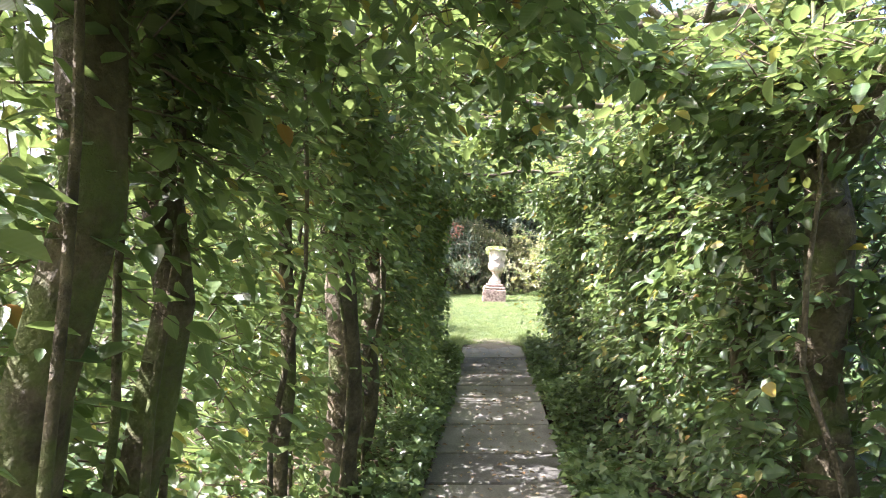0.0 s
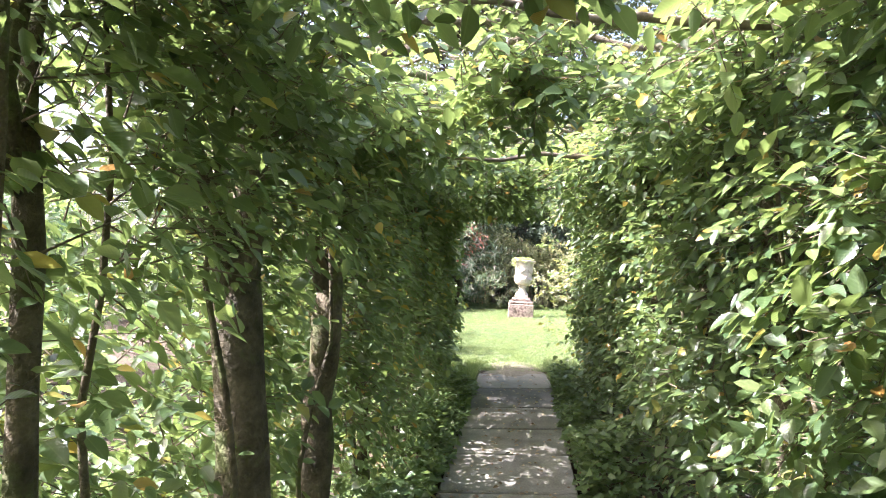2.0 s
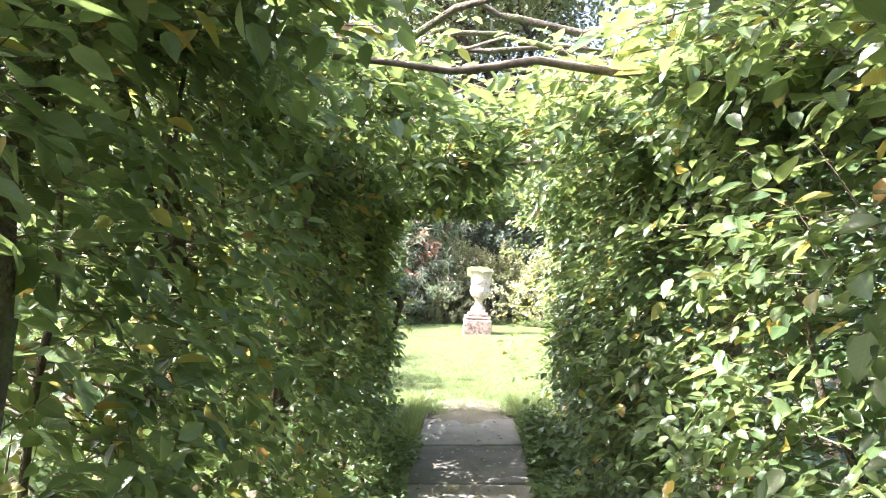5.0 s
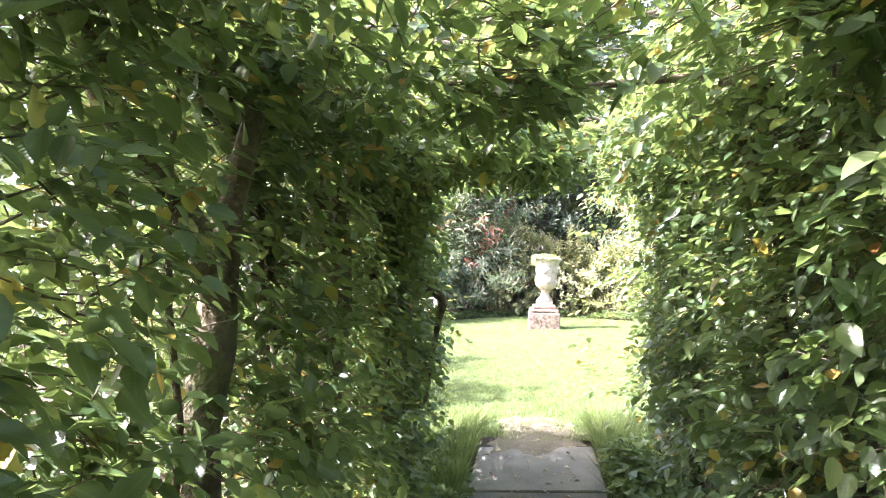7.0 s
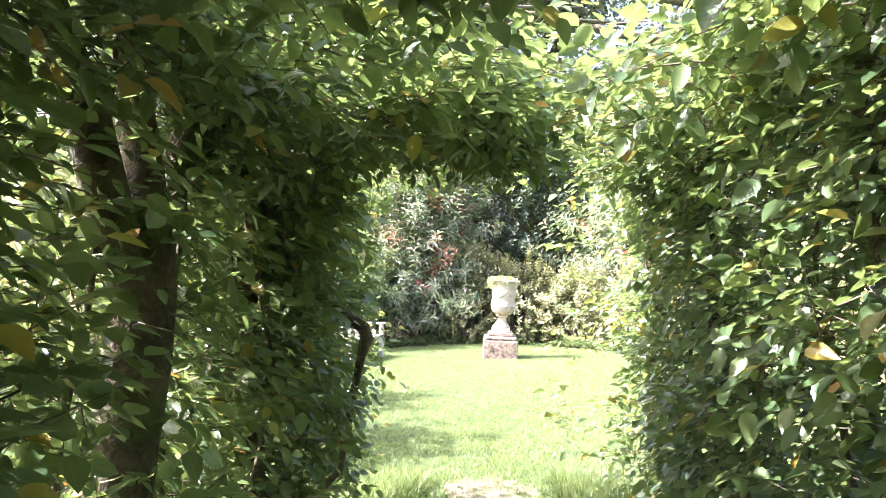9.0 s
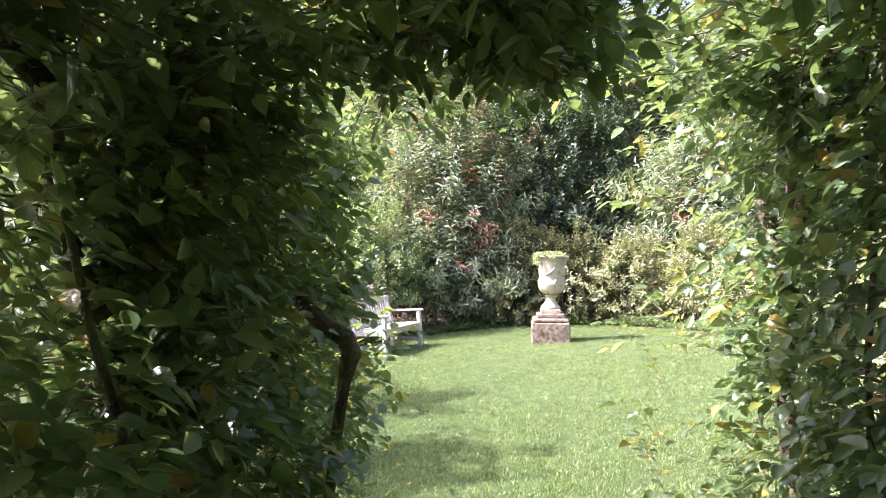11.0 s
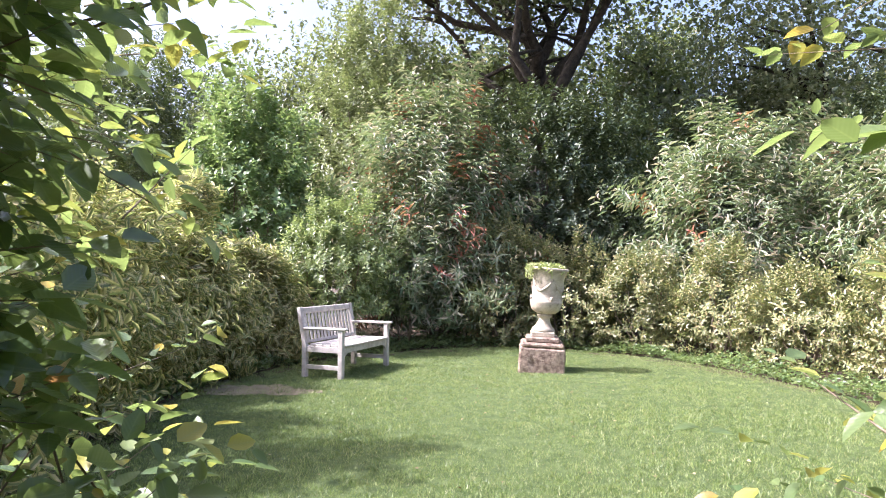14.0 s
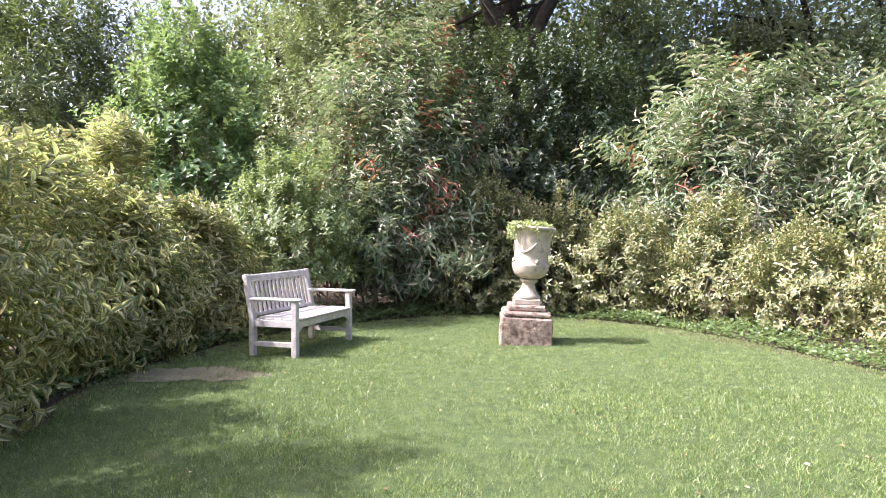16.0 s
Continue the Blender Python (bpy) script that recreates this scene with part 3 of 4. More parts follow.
# ---- shrubs and trees ----
def shrub(name, at, rx, ry, h, count, leaf, aspect, mat, label, category="shrub", group="", per=9, stems=4, spread=0.9, accent=None, low=0.12, droop=0.12, narrow=1.0, tip_up=0.5, shoots=0):
    """A shrub of stems and tufts of leaves set over an uneven, lobed outline."""
    s = thing(name, (at[0], at[1], -0.03), label, category, group)
    m = max(1, count // per)
    seed = at[0] * 3.1 + at[1] * 1.7
    u = rng.uniform(0, 2 * np.pi, m)
    v = rng.uniform(low, 1, m)
    prof = np.sqrt(np.clip(1 - ((v - 0.42) / 0.6) ** 2, 0.02, 1)) * narrow + (1 - narrow) * (1.1 - v)
    d = np.stack([np.cos(u) * prof * rx, np.sin(u) * prof * ry, v * h], -1)
    lob = np.array([1 + 0.55 * noise.noise(Vector(q) * 1.25 + Vector((seed, 0, 0))) + 0.75 * noise.noise(Vector(q) * 2.8 + Vector((0, seed, 0))) for q in d])
    shell = rng.uniform(0, 1, m) ** 0.45
    # hollows between the leaf masses, where the shaded inside shows
    hollow = np.array([noise.noise(Vector(q) * 2.1 + Vector((seed, seed, 0))) + 0.6 * noise.noise(Vector(q) * 4.7 + Vector((0, 0, seed))) for q in d])
    shell = np.where(hollow < -0.12, shell * 0.62, shell)
    c = d * np.stack([lob * (0.35 + 0.65 * shell), lob * (0.35 + 0.65 * shell), 0.74 + 0.26 * lob], -1)
    out = unit(d - np.array([0, 0, h * 0.35])) + np.array([0, 0, tip_up])
    out = unit(out + 0.35 * rng.normal(size=(m, 3)))
    k = np.arange(per)
    a = k * 2.4 + rng.uniform(0, 6, (m, 1))
    s1 = unit(np.cross(out, np.array([0.2, 0.3, 0.93])))
    s2 = np.cross(out, s1)
    rad = s1[:, None] * np.cos(a)[..., None] + s2[:, None] * np.sin(a)[..., None]
    step = (k / per)[None, :, None] * leaf * 2.6
    P = c[:, None] + out[:, None] * step
    D = rad * spread + out[:, None] * 0.55 + 0.2 * rng.normal(size=(m, per, 3))
    N = out[:, None] * 0.9 - rad * 0.35 + np.array([0, 0, 0.35]) + 0.2 * rng.normal(size=(m, per, 3))
    L = leaf * rng.uniform(0.7, 1.25, (m, per))
    sel = np.ones((m, per), bool)
    if accent:
        share, amat, alabel = accent
        spot = np.array([noise.noise(Vector(q) * 1.6 + Vector((seed, 5, 0))) for q in c])
        top = (spot > np.quantile(spot, 1 - share * 3)) & (rng.uniform(0, 1, m) < 0.45) & (shell > 0.5)
        sel[top] = False
        q = ~sel
        part("red_growth", leaf_mesh("red_growth", P[q], D[q], N[q], L[q], L[q] * aspect, amat, droop=droop + 0.15), amat, s, alabel)["kind"] = "stuff"
    if shoots:
        # slender leading shoots that stand out of the outline
        hi = np.argsort(-c[:, 2] + rng.uniform(0, 0.5 * h, m))[:shoots]
        ang = np.stack([rng.normal(0, 0.3, shoots), rng.normal(0, 0.3, shoots), rng.uniform(0.7, 1.2, shoots)], -1)
        P1, D1, N1, L1, E1 = sprays(c[hi], ang + 0.4 * out[hi] * np.array([1, 1, 0]), 9, 0.042, leaf * 0.85, 0.15, 0.8, flat=(0.5, -0.7, 0.3))
        part("leading_growth", leaf_mesh("leading_growth", P1, D1, N1, L1, L1 * aspect * 1.2, mat, droop=droop), mat, s)["kind"] = "stuff"
    made = leaf_mesh if at[0] < -2 and 10 < at[1] < 20 and mat is CREAM_EDGED else plain_leaf_mesh
    part("foliage", made("foliage", P[sel], D[sel], N[sel], L[sel], L[sel] * aspect, mat, droop=droop), mat, s)
    for i in range(stems):
        bm = bmesh.new()
        aa = i * 2.4 + seed
        tipp = (math.cos(aa) * rx * 0.5, math.sin(aa) * ry * 0.5, h * 0.72)
        tube(bm, wander((math.cos(aa) * 0.1, math.sin(aa) * 0.1, -0.03), tipp, 6, 0.12, seed + i), list(np.linspace(0.028, 0.008, 6)), 6)
        part("stem", bm, TWIG, s)
    return s


def tree(name, at, h, spread_r, trunk_r, count, leaf, mat, label, crown_low=0.35, limbs=7, seed=1.0, first=0.25):
    """A tall tree: tapered trunk, limbs, and a crown of leaf clumps at the limbs' ends with gaps between them."""
    t = thing(name, (at[0], at[1], -0.03), label, "tree")
    bm = bmesh.new()
    fork = h * first
    tube(bm, wander((0, 0, -0.05), (0.1, 0, fork), 6, 0.1, seed), list(np.linspace(trunk_r * 1.3, trunk_r * 0.85, 6)), 14, 0.2)
    part("trunk", bm, OLD_BARK, t)
    tips = []
    for i in range(limbs):
        a = i * 2.4 + seed
        rr = spread_r * (0.55 + 0.4 * abs(noise.noise((i * 1.7, seed, 0)))) * (1 if i else 0.1)
        tip = Vector((math.cos(a) * rr, math.sin(a) * rr, fork + (h - fork) * (0.35 + 0.6 * ((i * 0.37) % 1))))
        pts = wander((0.1, 0, fork * (0.68 + 0.05 * i)), tip, 9, spread_r * 0.12, seed + i * 3)
        bm = bmesh.new()
        tube(bm, pts, list(np.linspace(trunk_r * 0.52, 0.03, 9)), 8, 0.15)
        for j in (3, 5, 6, 7):
            tw = pts[j] + Vector((math.cos(a + j), math.sin(a + j), 0.35)) * spread_r * 0.33
            tube(bm, wander(pts[j], tw, 5, 0.15, seed + i + j), list(np.linspace(trunk_r * 0.22, 0.015, 5)), 6)
            tips.append(tw)
        tips += [pts[4], pts[6], pts[8]]
        part("limb", bm, OLD_BARK, t)
    tips = np.array([list(q) for q in tips])
    tips = tips[tips[:, 2] > h * crown_low * 0.6]
    per = 8
    m = count // per
    # clumps inside a lobed outline drawn round the limbs' ends
    c = tips[rng.integers(0, len(tips), m)] + rng.normal(size=(m, 3)) * np.array([1, 1, 0.7]) * spread_r * 0.2
    c[:, 2] = np.maximum(c[:, 2], h * crown_low * rng.uniform(0.6, 1.1, m))
    out = unit(rng.normal(size=(m, 3)) + np.array([0, 0, 0.6]))
    P = c[:, None] + rng.normal(size=(m, per, 3)) * leaf * 1.6
    D = out[:, None] + 0.8 * rng.normal(size=(m, per, 3))
    N = np.array([0, 0, 1.0]) + 0.6 * rng.normal(size=(m, per, 3))
    L = (leaf * rng.uniform(0.7, 1.3, (m, per))).ravel()
    part("crown", plain_leaf_mesh("crown", P.reshape(-1, 3), D.reshape(-1, 3), N.reshape(-1, 3), L, L * 0.6, mat), mat, t)
    return t


VAR = "shrub with cream-edged variegated leaves at the edge of the lawn"


def build_planting():
    # variegated shrubs round the lawn
    for x, y, rx, ry, h in [(-3.4, 14.9, 1.0, 0.8, 1.95), (-3.55, 16.5, 0.8, 0.75, 2.05), (-3.3, 17.8, 0.75, 0.65, 1.6), (-2.85, 19.3, 0.7, 0.6, 1.45), (-3.75, 18.5, 0.62, 0.6, 2.45), (-3.4, 12.9, 1.1, 1.0, 2.3), (-2.4, 11.3, 1.0, 0.9, 1.9)]:
        shrub("variegated_shrub", (x, y), rx, ry, h, 7400, 0.12, 0.3, CREAM_EDGED, VAR, group="variegated shrubs", stems=5, low=0.04, shoots=80, droop=0.25)
    for x, y, rx, ry, h in [(1.0, 22.2, 1.0, 0.8, 2.0), (2.2, 22.2, 0.9, 0.9, 1.75), (3.4, 21.6, 0.95, 0.8, 1.5), (4.6, 20.8, 0.85, 0.9, 1.7), (5.5, 19.6, 0.9, 0.8, 1.3), (6.2, 18.3, 0.85, 1.0, 1.6), (6.4, 16.8, 0.9, 0.9, 1.5), (6.0, 15.5, 1.1, 1.2, 1.7), (5.2, 13.2, 1.1, 1.2, 1.7), (3.9, 11.4, 1.1, 0.9, 1.8)]:
        shrub("variegated_shrub", (x, y), rx, ry, h, 6500, 0.085, 0.34, PALE_EDGED if int(x * 10) % 3 else VARIEGATED, VAR, group="variegated shrubs", stems=5, low=0.08, shoots=60)
    shrub("green_shrub", (-3.9, 11.7), 0.9, 0.9, 4.9, 4200, 0.11, 0.5, BRIGHT, "tall thin leafy green shrub", low=0.1)
    # taller evergreens behind them
    shrub("pieris_shrub", (-0.4, 22.6), 1.75, 1.3, 4.6, 19000, 0.17, 0.19, PIERIS, "tall pieris with drooping narrow leaves and red shoots", per=10, accent=(0.085, PIERIS_RED, "red new leaves"), droop=0.4, low=0.1)
    shrub("pieris_shrub", (5.8, 22.6), 2.3, 1.6, 4.0, 14000, 0.18, 0.18, PIERIS, "broad pieris with drooping pale leaves and few red shoots", per=10, accent=(0.018, PIERIS_RED, "red new leaves"), droop=0.4, low=0.1)
    shrub("pieris_shrub", (8.2, 20.2), 1.8, 1.8, 3.8, 10000, 0.18, 0.18, PIERIS, "broad pieris with drooping pale leaves behind the low shrubs", per=10, droop=0.4)
    shrub("evergreen_shrub", (-2.0, 20.5), 1.1, 0.9, 2.45, 12000, 0.08, 0.42, SOFT, "soft green shrub behind the bench", low=0.25)
    shrub("evergreen_shrub", (-0.9, 21.9), 0.9, 0.7, 1.9, 7000, 0.09, 0.4, SILVER, "grey-green shrub with bare slender stems below", low=0.35)
    shrub("green_shrub", (-4.1, 22.2), 1.4, 1.3, 4.6, 18000, 0.12, 0.5, BRIGHT, "tall bright green leafy shrub", low=0.1)
    shrub("yew_bush", (-7.3, 23.4), 2.3, 1.6, 5.7, 34000, 0.16, 0.22, CONIFER, "big dark yew with feathery shoots", per=10, low=0.05)
    shrub("yew_bush", (-4.5, 13.8), 1.25, 0.9, 4.7, 12000, 0.13, 0.2, CONIFER, "big dark yew with feathery shoots", per=10, low=0.05)
    shrub("yew_bush", (-7.6, 17.0), 1.6, 1.8, 3.6, 20000, 0.13, 0.2, CONIFER, "big dark yew with feathery shoots", per=10, low=0.05)
    shrub("holly_bush", (2.3, 25.2), 3.0, 1.8, 5.3, 32000, 0.13, 0.45, HOLLY, "dark glossy evergreen behind the urn", low=0.03)
    shrub("holly_bush", (0.2, 24.6), 1.6, 1.4, 3.4, 12000, 0.12, 0.45, HOLLY, "dark glossy evergreen behind the pieris", low=0.03)
    shrub("holly_bush", (10.0, 24.5), 3.0, 2.2, 5.2, 20000, 0.14, 0.45, HOLLY, "dark evergreen at the back of the garden", low=0.03)
    shrub("holly_bush", (9.6, 16.0), 2.0, 3.0, 4.0, 18000, 0.13, 0.45, HOLLY, "dark evergreen beside the lawn", low=0.03)
    shrub("holly_bush", (6.8, 27.0), 2.6, 1.8, 5.2, 18000, 0.14, 0.45, HOLLY, "dark evergreen at the back of the garden", low=0.03)
    shrub("holly_bush", (13.0, 21.0), 2.6, 2.6, 5.2, 16000, 0.15, 0.45, HOLLY, "dark evergreen at the back of the garden", low=0.03)
    shrub("silver_tree", (-2.3, 26.0), 1.8, 1.6, 7.6, 20000, 0.13, 0.4, SILVER, "tall grey-green small-leaved tree", "tree", low=0.2)
    # trees at the back
    tree("oak_tree", (2.2, 31.0), 17, 7.0, 0.36, 40000, 0.2, OAK, "big old tree with dark spreading limbs", crown_low=0.9, limbs=12, seed=2.0, first=0.4)
    tree("oak_tree", (13.0, 31.0), 12, 6.0, 0.4, 32000, 0.17, SILVER, "tall tree behind the shrubs", crown_low=0.2, limbs=8, seed=5.0)
    tree("oak_tree", (-5.5, 34.0), 11, 4.5, 0.3, 36000, 0.17, OAK, "light-crowned tree behind the shrubs", crown_low=0.2, limbs=8, seed=8.0)
    for i, (x, y, h) in enumerate([(-14, 38, 9), (20, 26, 11), (6, 42, 14), (-8, 42, 10), (0, 39, 13), (10, 37, 12), (3.5, 36.5, 10), (22, 12, 10)]):
        tree("far_tree", (x, y), h, 5.0, 0.3, 21000, 0.24, OAK, "far tree closing the view", crown_low=0.08, limbs=7, seed=11.0 + i)
    # shrubs outside the tunnel, seen through its walls
    for x, y, rx, ry, h, mat in [(-5.2, 2.0, 1.4, 1.8, 2.3, HOLLY), (-5.2, 5.2, 1.3, 1.8, 2.3, CONIFER), (-5.2, 8.6, 1.4, 1.8, 2.2, BRIGHT), (-5.4, -1.4, 1.5, 1.8, 2.2, HOLLY), (5.0, 1.0, 1.4, 1.6, 2.8, BRIGHT), (4.9, 4.5, 1.4, 1.6, 2.8, HOLLY), (4.8, 8.0, 1.4, 1.6, 2.6, BRIGHT), (4.8, -2.2, 1.4, 1.6, 2.8, BRIGHT), (-1.5, -5.5, 1.6, 1.0, 2.8, BRIGHT), (1.8, -5.5, 1.6, 1.0, 2.8, HOLLY)]:
        shrub("garden_shrub", (x, y), rx, ry, h, 7000, 0.11, 0.45, mat, "leafy garden shrub seen through the hornbeam tunnel", low=0.03)


build_ground()
build_lawn()
build_worn_patches()
build_tunnel()
build_planting()


# ---- path ----
def build_path():
    bm = boxed((-0.5, -4.2, -0.08), (0.5, 9.95, -0.03), 0)
    bmesh.ops.subdivide_edges(bm, edges=[e for e in bm.edges if e.calc_length() > 5], cuts=20)
    me = bpy.data.meshes.new("path")
    bm.to_mesh(me)
    bm.free()
    for v in me.vertices:
        v.co.x += path_mid(v.co.y)
    me.materials.append(SOIL)
    path = tagged(new("path", me), "straight path of worn grey flagstones with fallen leaves", "path", kind="structure")
    joints = [-4.1, -3.2, -2.5, -1.6, -0.8, 0.1, 0.8, 1.7, 2.5, 3.35, 4.12, 4.75, 5.5, 6.33, 7.1, 7.92, 8.93, 9.95]
    for i, (a, b) in enumerate(zip(joints, joints[1:])):
        w = 0.45 + 0.02 * noise.noise((i * 1.3, 0, 0))
        pieces = [(-w, w, a, b)]
        for j, (x0, x1, y0, y1) in enumerate(pieces):
            g = 0.015
            s = boxed((x0 + g, y0 + g, -0.05), (x1 - g, y1 - g, 0.0), 0.008)
            for v in s.verts:
                v.co += Vector((path_mid(v.co.y), 0, 0.008 * noise.noise((i * 2.2 + j, v.co.x, v.co.y))))
                v.co.x += 0.012 * noise.noise((v.co.y * 3, i, v.co.x))
            part("flagstone", s, FLAG, path)


def scatter(name, n, xs, ys, leaf, mat, label, category="leaves", z=0.004, flat=0.25, aspect=0.6):
    X, Y = xs(n), ys(n)
    X = X + path_mid(Y)
    P = np.stack([X, Y, np.full(n, z) + rng.uniform(0, 0.012, n)], -1)
    a = rng.uniform(0, 6.28, n)
    D = np.stack([np.cos(a), np.sin(a), 0 * a], -1)
    N = np.array([0, 0, 1.0]) + flat * rng.normal(size=(n, 3))
    L = leaf * rng.uniform(0.6, 1.3, n)
    tagged(new(name, leaf_mesh(name, P, D, N, L, L * aspect, mat)), label, category, kind="stuff")


def groundcover(name, n, place, leaf, mat, label, hmax):
    X, Y = place(n)
    h = hmax * rng.uniform(0.1, 1, len(X)) * np.clip(0.6 + np.array([noise.noise((a * 1.4, b * 1.4, 2.0)) for a, b in zip(X, Y)]), 0.15, 1.2)
    P = np.stack([X, Y, h - 0.02], -1)
    a = rng.uniform(0, 6.28, len(X))
    D = np.stack([np.cos(a), np.sin(a), rng.normal(0.1, 0.3, len(X))], -1)
    N = np.array([0, 0, 1.0]) + 0.4 * rng.normal(size=(len(X), 3))
    L = leaf * rng.uniform(0.6, 1.3, len(X))
    tagged(new(name, plain_leaf_mesh(name, P, D, N, L, L * 0.8, mat)), label, "plants", kind="stuff")


def beside_path(n):
    Y = rng.uniform(-3, 9.2, n)
    side = rng.choice([-1, 1], n)
    return path_mid(Y) + side * (0.43 + np.abs(rng.normal(0, 0.28, n))), Y


def outside(n):
    Y = rng.uniform(-3, 10, n)
    side = rng.choice([-1, 1], n)
    return mid(Y) + side * rng.uniform(1.1, 4.2, n), Y


def lawn_rim(n):
    a = rng.uniform(0, 2 * np.pi, n)
    f = 1.02 + np.abs(rng.normal(0, 0.14, n))
    X, Y = LAWN_C[0] + LAWN_R[0] * f * np.cos(a), LAWN_C[1] + LAWN_R[1] * f * np.sin(a)
    k = ~((np.abs(X - path_mid(Y)) < 0.6) & (Y < 11)) & ~in_lawn(X, Y, -0.02)
    return X[k], Y[k]


build_path()
scatter("fallen_leaves", 900, lambda n: rng.normal(0, 0.3, n).clip(-0.5, 0.5), lambda n: rng.uniform(-3, 9.8, n), 0.035, DEAD, "small dry brown leaves fallen on the flagstones")
scatter("leaf_litter", 9000, lambda n: rng.choice([-1, 1], n) * rng.uniform(0.45, 2.2, n), lambda n: rng.uniform(-3, 10, n), 0.055, DEAD, "brown leaf litter on the soil under the hedge", z=0.0, flat=0.5)
scatter("lawn_leaves", 90, lambda n: rng.normal(0.2, 1.4, n), lambda n: rng.uniform(11, 19, n), 0.035, DEAD, "few dry leaves lying on the mown lawn", z=0.018)
groundcover("ground_ivy", 26000, beside_path, 0.06, GROUNDCOVER, "low green ground cover along the path's edges", 0.3)
groundcover("wild_plants", 9000, outside, 0.11, GROUNDCOVER, "low leafy plants on the soil outside the tunnel", 0.4)
groundcover("bed_edge_plants", 32000, lawn_rim, 0.05, GROUNDCOVER, "low dark ground cover under the shrubs round the lawn", 0.22)


# ---- bench ----
def build_bench():
    u = radians(72)
    front = Vector((-1.19, 17.6, 0))
    b = thing("garden_bench", (0, 0, 0), "weathered silver-grey slatted wooden garden bench on the lawn", "bench")
    # own axes: x along its length, y towards its back; the origin is the near front foot
    b.matrix_basis = Matrix.Translation(front + Vector((0, 0, -0.005))) @ Matrix.Rotation(u, 4, "Z")
    LEN, DEP = 1.37, 0.54
    lean = Matrix.Translation((0, DEP, 0.42)) @ Matrix.Rotation(radians(-11), 4, "X") @ Matrix.Translation((0, -DEP, -0.42))
    for x in (0, LEN - 0.07):
        part("front_leg", boxed((x, 0, 0), (x + 0.07, 0.065, 0.62), 0.006), TEAK, b)
        part("back_leg", boxed((x, DEP, 0), (x + 0.07, DEP + 0.065, 0.43), 0.006), TEAK, b)
        part("back_post", boxed((x, DEP + 0.001, 0.42), (x + 0.07, DEP + 0.062, 0.92), 0.006, lean), TEAK, b)
        bm = boxed((x - 0.012, -0.05, 0.62), (x + 0.082, DEP + 0.06, 0.652), 0.012)
        part("armrest", bm, TEAK, b)
        part("side_rail", boxed((x + 0.012, 0.064, 0.33), (x + 0.058, DEP + 0.002, 0.405), 0.004), TEAK, b)
        part("stretcher", boxed((x + 0.015, 0.064, 0.11), (x + 0.055, DEP + 0.002, 0.165), 0.004), TEAK, b)
    bm = boxed((0.068, 0.012, 0.325), (LEN - 0.068, 0.05, 0.4), 0.004)
    part("front_rail", bm, TEAK, b)
    part("rear_rail", boxed((0.068, DEP + 0.012, 0.325), (LEN - 0.068, DEP + 0.05, 0.4), 0.004), TEAK, b)
    for x, s in ((0.069, 1), (LEN - 0.069, -1)):
        # curved bracket between front leg and rail
        bm = bmesh.new()
        pts = [(0, 0.325), (0, 0.21)] + [(0.1 * (1 - math.cos(a)), 0.21 + 0.1 * math.sin(a)) for a in np.linspace(0.2, 1.4, 5)] + [(0.11, 0.325)]
        fs = [[bm.verts.new((x + s * p, yy, q)) for p, q in pts] for yy in (0.016, 0.046)]
        bm.faces.new(fs[0])
        bm.faces.new(fs[1][::-1])
        for k in range(len(pts)):
            bm.faces.new((fs[0][k], fs[1][k], fs[1][(k + 1) % len(pts)], fs[0][(k + 1) % len(pts)]))
        bmesh.ops.recalc_face_normals(bm, faces=bm.faces)
        part("bracket", bm, TEAK, b)
    for i in range(5):
        y0 = -0.02 + i * 0.112
        part("seat_slat", boxed((0.03 if 0 < i < 4 else 0.072, y0, 0.408), (LEN - (0.03 if 0 < i < 4 else 0.072), y0 + 0.098, 0.43), 0.005), TEAK, b)
    part("top_rail", boxed((0.069, DEP + 0.008, 0.83), (LEN - 0.069, DEP + 0.05, 0.915), 0.012, lean), TEAK, b)
    part("lower_back_rail", boxed((0.069, DEP + 0.01, 0.44), (LEN - 0.069, DEP + 0.048, 0.482), 0.004, lean), TEAK, b)
    n = 14
    for i in range(n):
        x = 0.105 + i * (LEN - 0.21 - 0.04) / (n - 1)
        part("back_slat", boxed((x, DEP + 0.02, 0.48), (x + 0.042, DEP + 0.036, 0.833), 0.003, lean), TEAK, b)


# ---- urn ----
def lathe(profile, seg=40, lobes=0, depth=0.0, band=(0, 0)):
    bm = bmesh.new()
    rings = []
    for r, z in profile:
        ring = []
        for k in range(seg):
            a = 2 * math.pi * k / seg
            q = r * (1 + (depth * abs(math.sin(a * lobes / 2)) if lobes and band[0] <= z <= band[1] else 0))
            q *= 1 + 0.012 * noise.noise((math.cos(a) * 2, math.sin(a) * 2, z * 9))
            ring.append(bm.verts.new((q * math.cos(a), q * math.sin(a), z)))
        rings.append(ring)
    for a, b in zip(rings, rings[1:]):
        for k in range(seg):
            f = bm.faces.new((a[k], a[(k + 1) % seg], b[(k + 1) % seg], b[k]))
            f.smooth = True
    bm.faces.new(rings[0][::-1])
    bm.faces.new(rings[-1])
    return bm


def rough_block(lo, hi, amp, cuts=5, bevel=0.02):
    bm = boxed(lo, hi, bevel)
    bmesh.ops.subdivide_edges(bm, edges=[e for e in bm.edges if e.calc_length() > 0.1], cuts=cuts, use_grid_fill=True)
    for v in bm.verts:
        v.co += Vector((noise.noise(v.co * 7), noise.noise(v.co * 7 + Vector((9, 0, 0))), noise.noise(v.co * 7 + Vector((0, 9, 0))) * 0.5)) * amp
    return bm


URN_AT = Vector((1.42, 18.74, 0))
TIP = Matrix.Rotation(radians(2.6), 4, "Y")


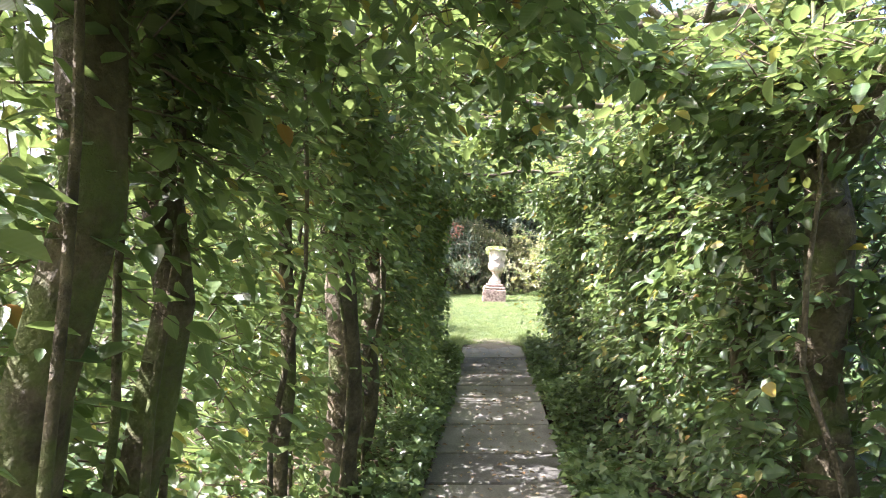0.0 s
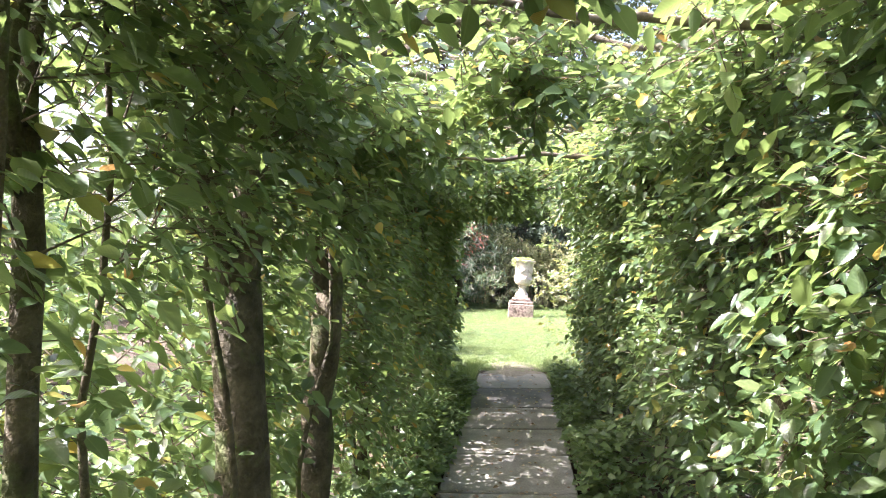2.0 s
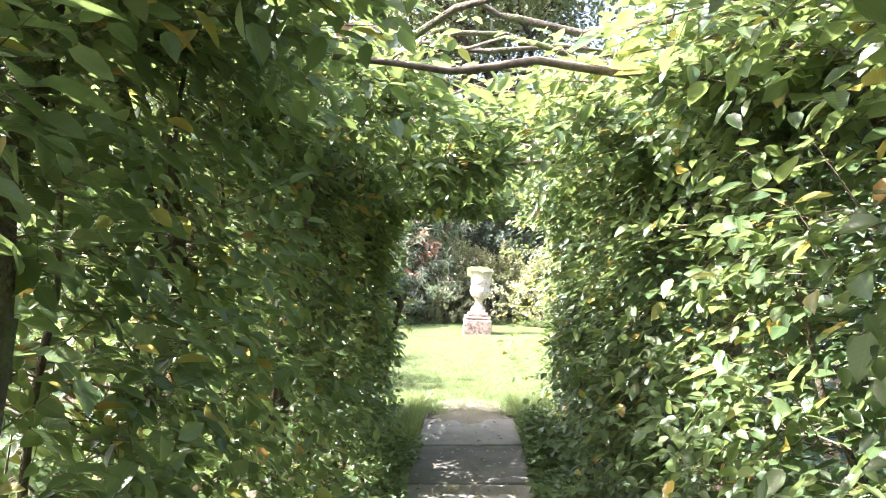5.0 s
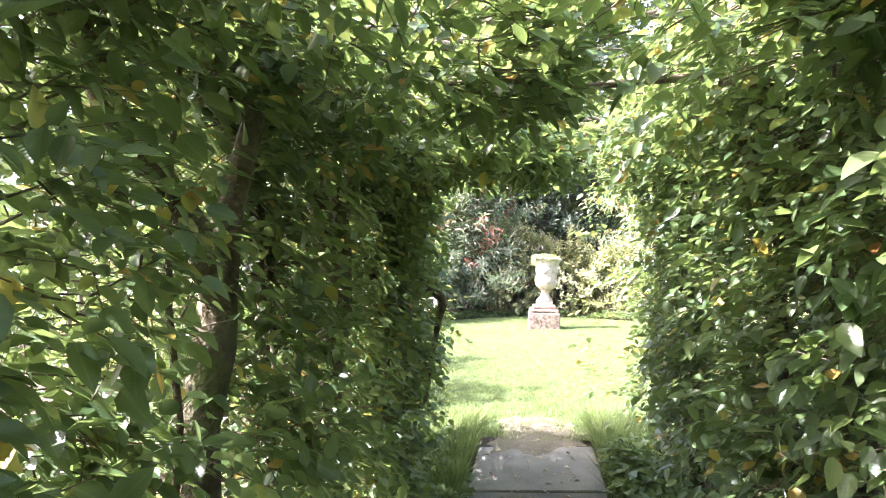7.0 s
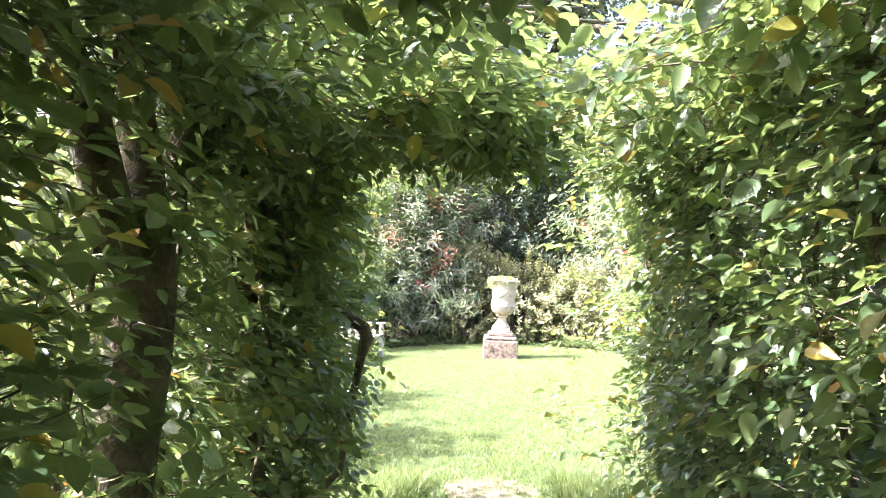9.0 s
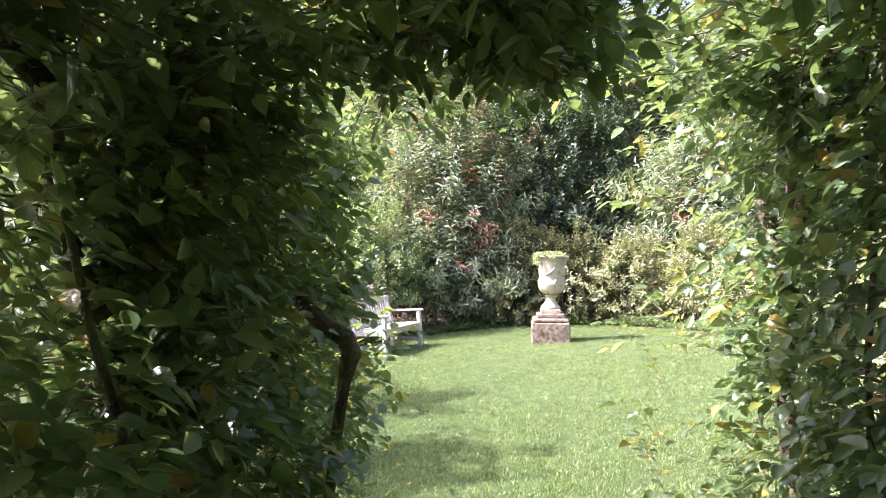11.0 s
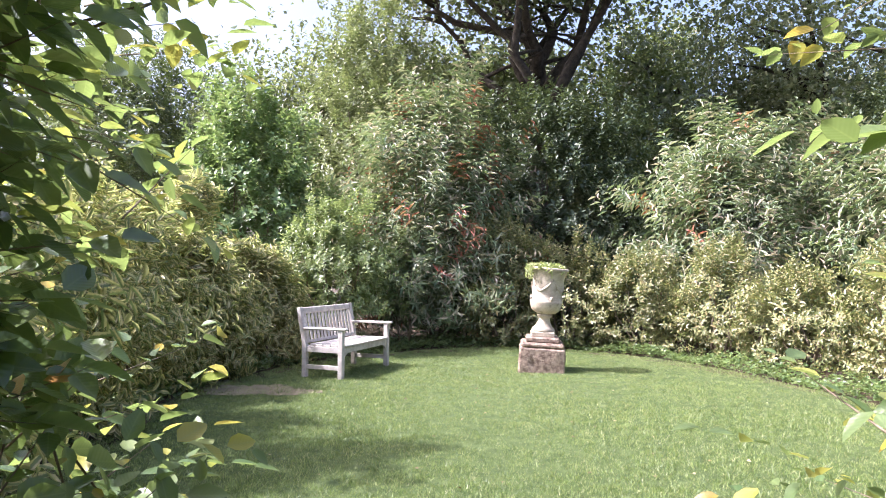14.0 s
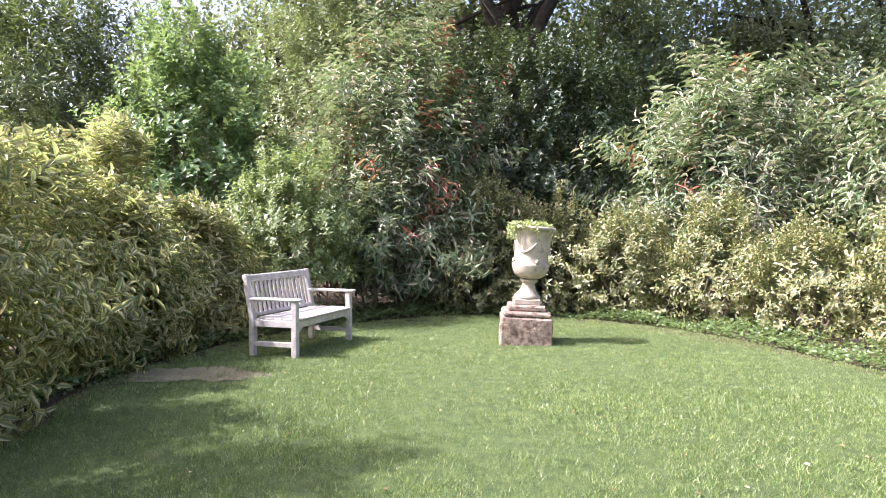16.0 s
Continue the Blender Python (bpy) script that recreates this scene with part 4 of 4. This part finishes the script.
def build_urn():
    ped = thing("stone_pedestal", (0, 0, 0), "squat weathered brown stone pedestal with stepped top on the lawn", "pedestal")
    ped.matrix_basis = Matrix.Translation(URN_AT + Vector((0, 0, -0.01))) @ Matrix.Rotation(radians(-3), 4, "Z") @ TIP
    part("block", rough_block((-0.315, -0.315, -0.03), (0.315, 0.315, 0.345), 0.014), PLINTH, ped, "pitted brown stone block with lichen")
    part("cap", rough_block((-0.3, -0.3, 0.343), (0.3, 0.3, 0.415), 0.01, 4, 0.025), PLINTH, ped)
    part("upper_step", rough_block((-0.235, -0.235, 0.413), (0.235, 0.235, 0.49), 0.008, 3), PLINTH, ped)
    part("top_step", rough_block((-0.165, -0.165, 0.488), (0.165, 0.165, 0.56), 0.005, 3, 0.012), STONE, ped)
    urn = thing("garden_urn", (0, 0, 0), "tall pale carved stone garden urn standing on a pedestal", "urn")
    urn.matrix_basis = ped.matrix_basis @ Matrix.Translation((0.008, 0, 0.556)) @ Matrix.Rotation(radians(2.6), 4, "Y")
    foot = [(0.16, 0.0), (0.165, 0.025), (0.15, 0.05), (0.115, 0.085), (0.085, 0.14), (0.075, 0.185), (0.082, 0.2), (0.105, 0.215), (0.11, 0.235), (0.1, 0.25)]
    part("foot", lathe(foot), STONE, urn)
    bowl = [(0.085, 0.248), (0.14, 0.268), (0.19, 0.305), (0.212, 0.355), (0.222, 0.4), (0.229, 0.412), (0.231, 0.43), (0.222, 0.443), (0.212, 0.46), (0.209, 0.53), (0.214, 0.63), (0.224, 0.73), (0.241, 0.815),
            (0.262, 0.86), (0.278, 0.872), (0.281, 0.892), (0.27, 0.907), (0.246, 0.9), (0.228, 0.85), (0.14, 0.83)]
    part("bowl", lathe(bowl, 56, 18, 0.03, (0.26, 0.41)), STONE, urn, "flared bowl with carved lower lobes")
    # carved garland hanging round the bowl, and mask-like lugs at its sides
    for i in range(4):
        bm = bmesh.new()
        a0 = i * math.pi / 2 + 0.3
        pts = []
        for k in range(9):
            f = k / 8
            a = a0 + f * math.pi / 2
            zz = 0.74 - 0.16 * math.sin(f * math.pi)
            r = 0.214 + 0.06 * (zz - 0.6)
            pts.append((r * math.cos(a), r * math.sin(a), zz))
        tube(bm, pts, [0.008, 0.013, 0.017, 0.02, 0.021, 0.02, 0.017, 0.013, 0.008], 8, 0.5)
        part("garland", bm, STONE, urn)
        bm = lathe([(0.008, -0.03), (0.022, -0.022), (0.027, 0), (0.02, 0.026), (0.007, 0.034)], 10)
        bmesh.ops.transform(bm, matrix=pose(0.216 * math.cos(a0), 0.216 * math.sin(a0), 0.47), verts=bm.verts)
        part("lug", bm, STONE, urn)
    plant = thing("trailing_plant", (0, 0, 0), "yellow-green trailing plant growing in the stone urn", "plant")
    plant.matrix_basis = urn.matrix_basis @ Matrix.Translation((0, 0, 0.84))
    n = 210
    a = rng.uniform(0, 6.28, n)
    r = 0.18 * np.sqrt(rng.uniform(0, 1, n))
    st = np.stack([r * np.cos(a) - 0.03, r * np.sin(a), np.full(n, 0.0)], -1)
    dr = np.stack([np.cos(a) * r * 4 - 0.25 + rng.normal(0, 0.4, n), np.sin(a) * r * 4 + rng.normal(0, 0.4, n), rng.uniform(0.1, 1.5, n)], -1)
    P, D, N, L, E = sprays(st, dr, 7, 0.02, 0.036, 1.2, 0.6)
    # trails that spill over the rim
    m = 38
    a = rng.choice([3.7, 3.3, 3.0, 4.4], m) + rng.normal(0, 0.14, m)
    ks = np.arange(8)
    tx = np.stack([(0.27 + 0.045 * np.minimum(ks, 1))[None] * np.cos(a)[:, None], (0.27 + 0.045 * np.minimum(ks, 1))[None] * np.sin(a)[:, None], 0.09 - 0.026 * ks[None] * rng.uniform(0.2, 1.1, (m, 1))], -1).reshape(-1, 3)
    D3 = rng.normal(size=tx.shape) + np.array([0, 0, -0.8])
    P, D, N = np.concatenate([P, tx]), np.concatenate([D, D3]), np.concatenate([N, rng.normal(size=tx.shape)])
    L = np.concatenate([L, np.full(len(tx), 0.032)])
    part("foliage", leaf_mesh("foliage", P, D, N, L, L * 0.75, TRAILING), TRAILING, plant)


build_bench()
build_urn()
build_grass()
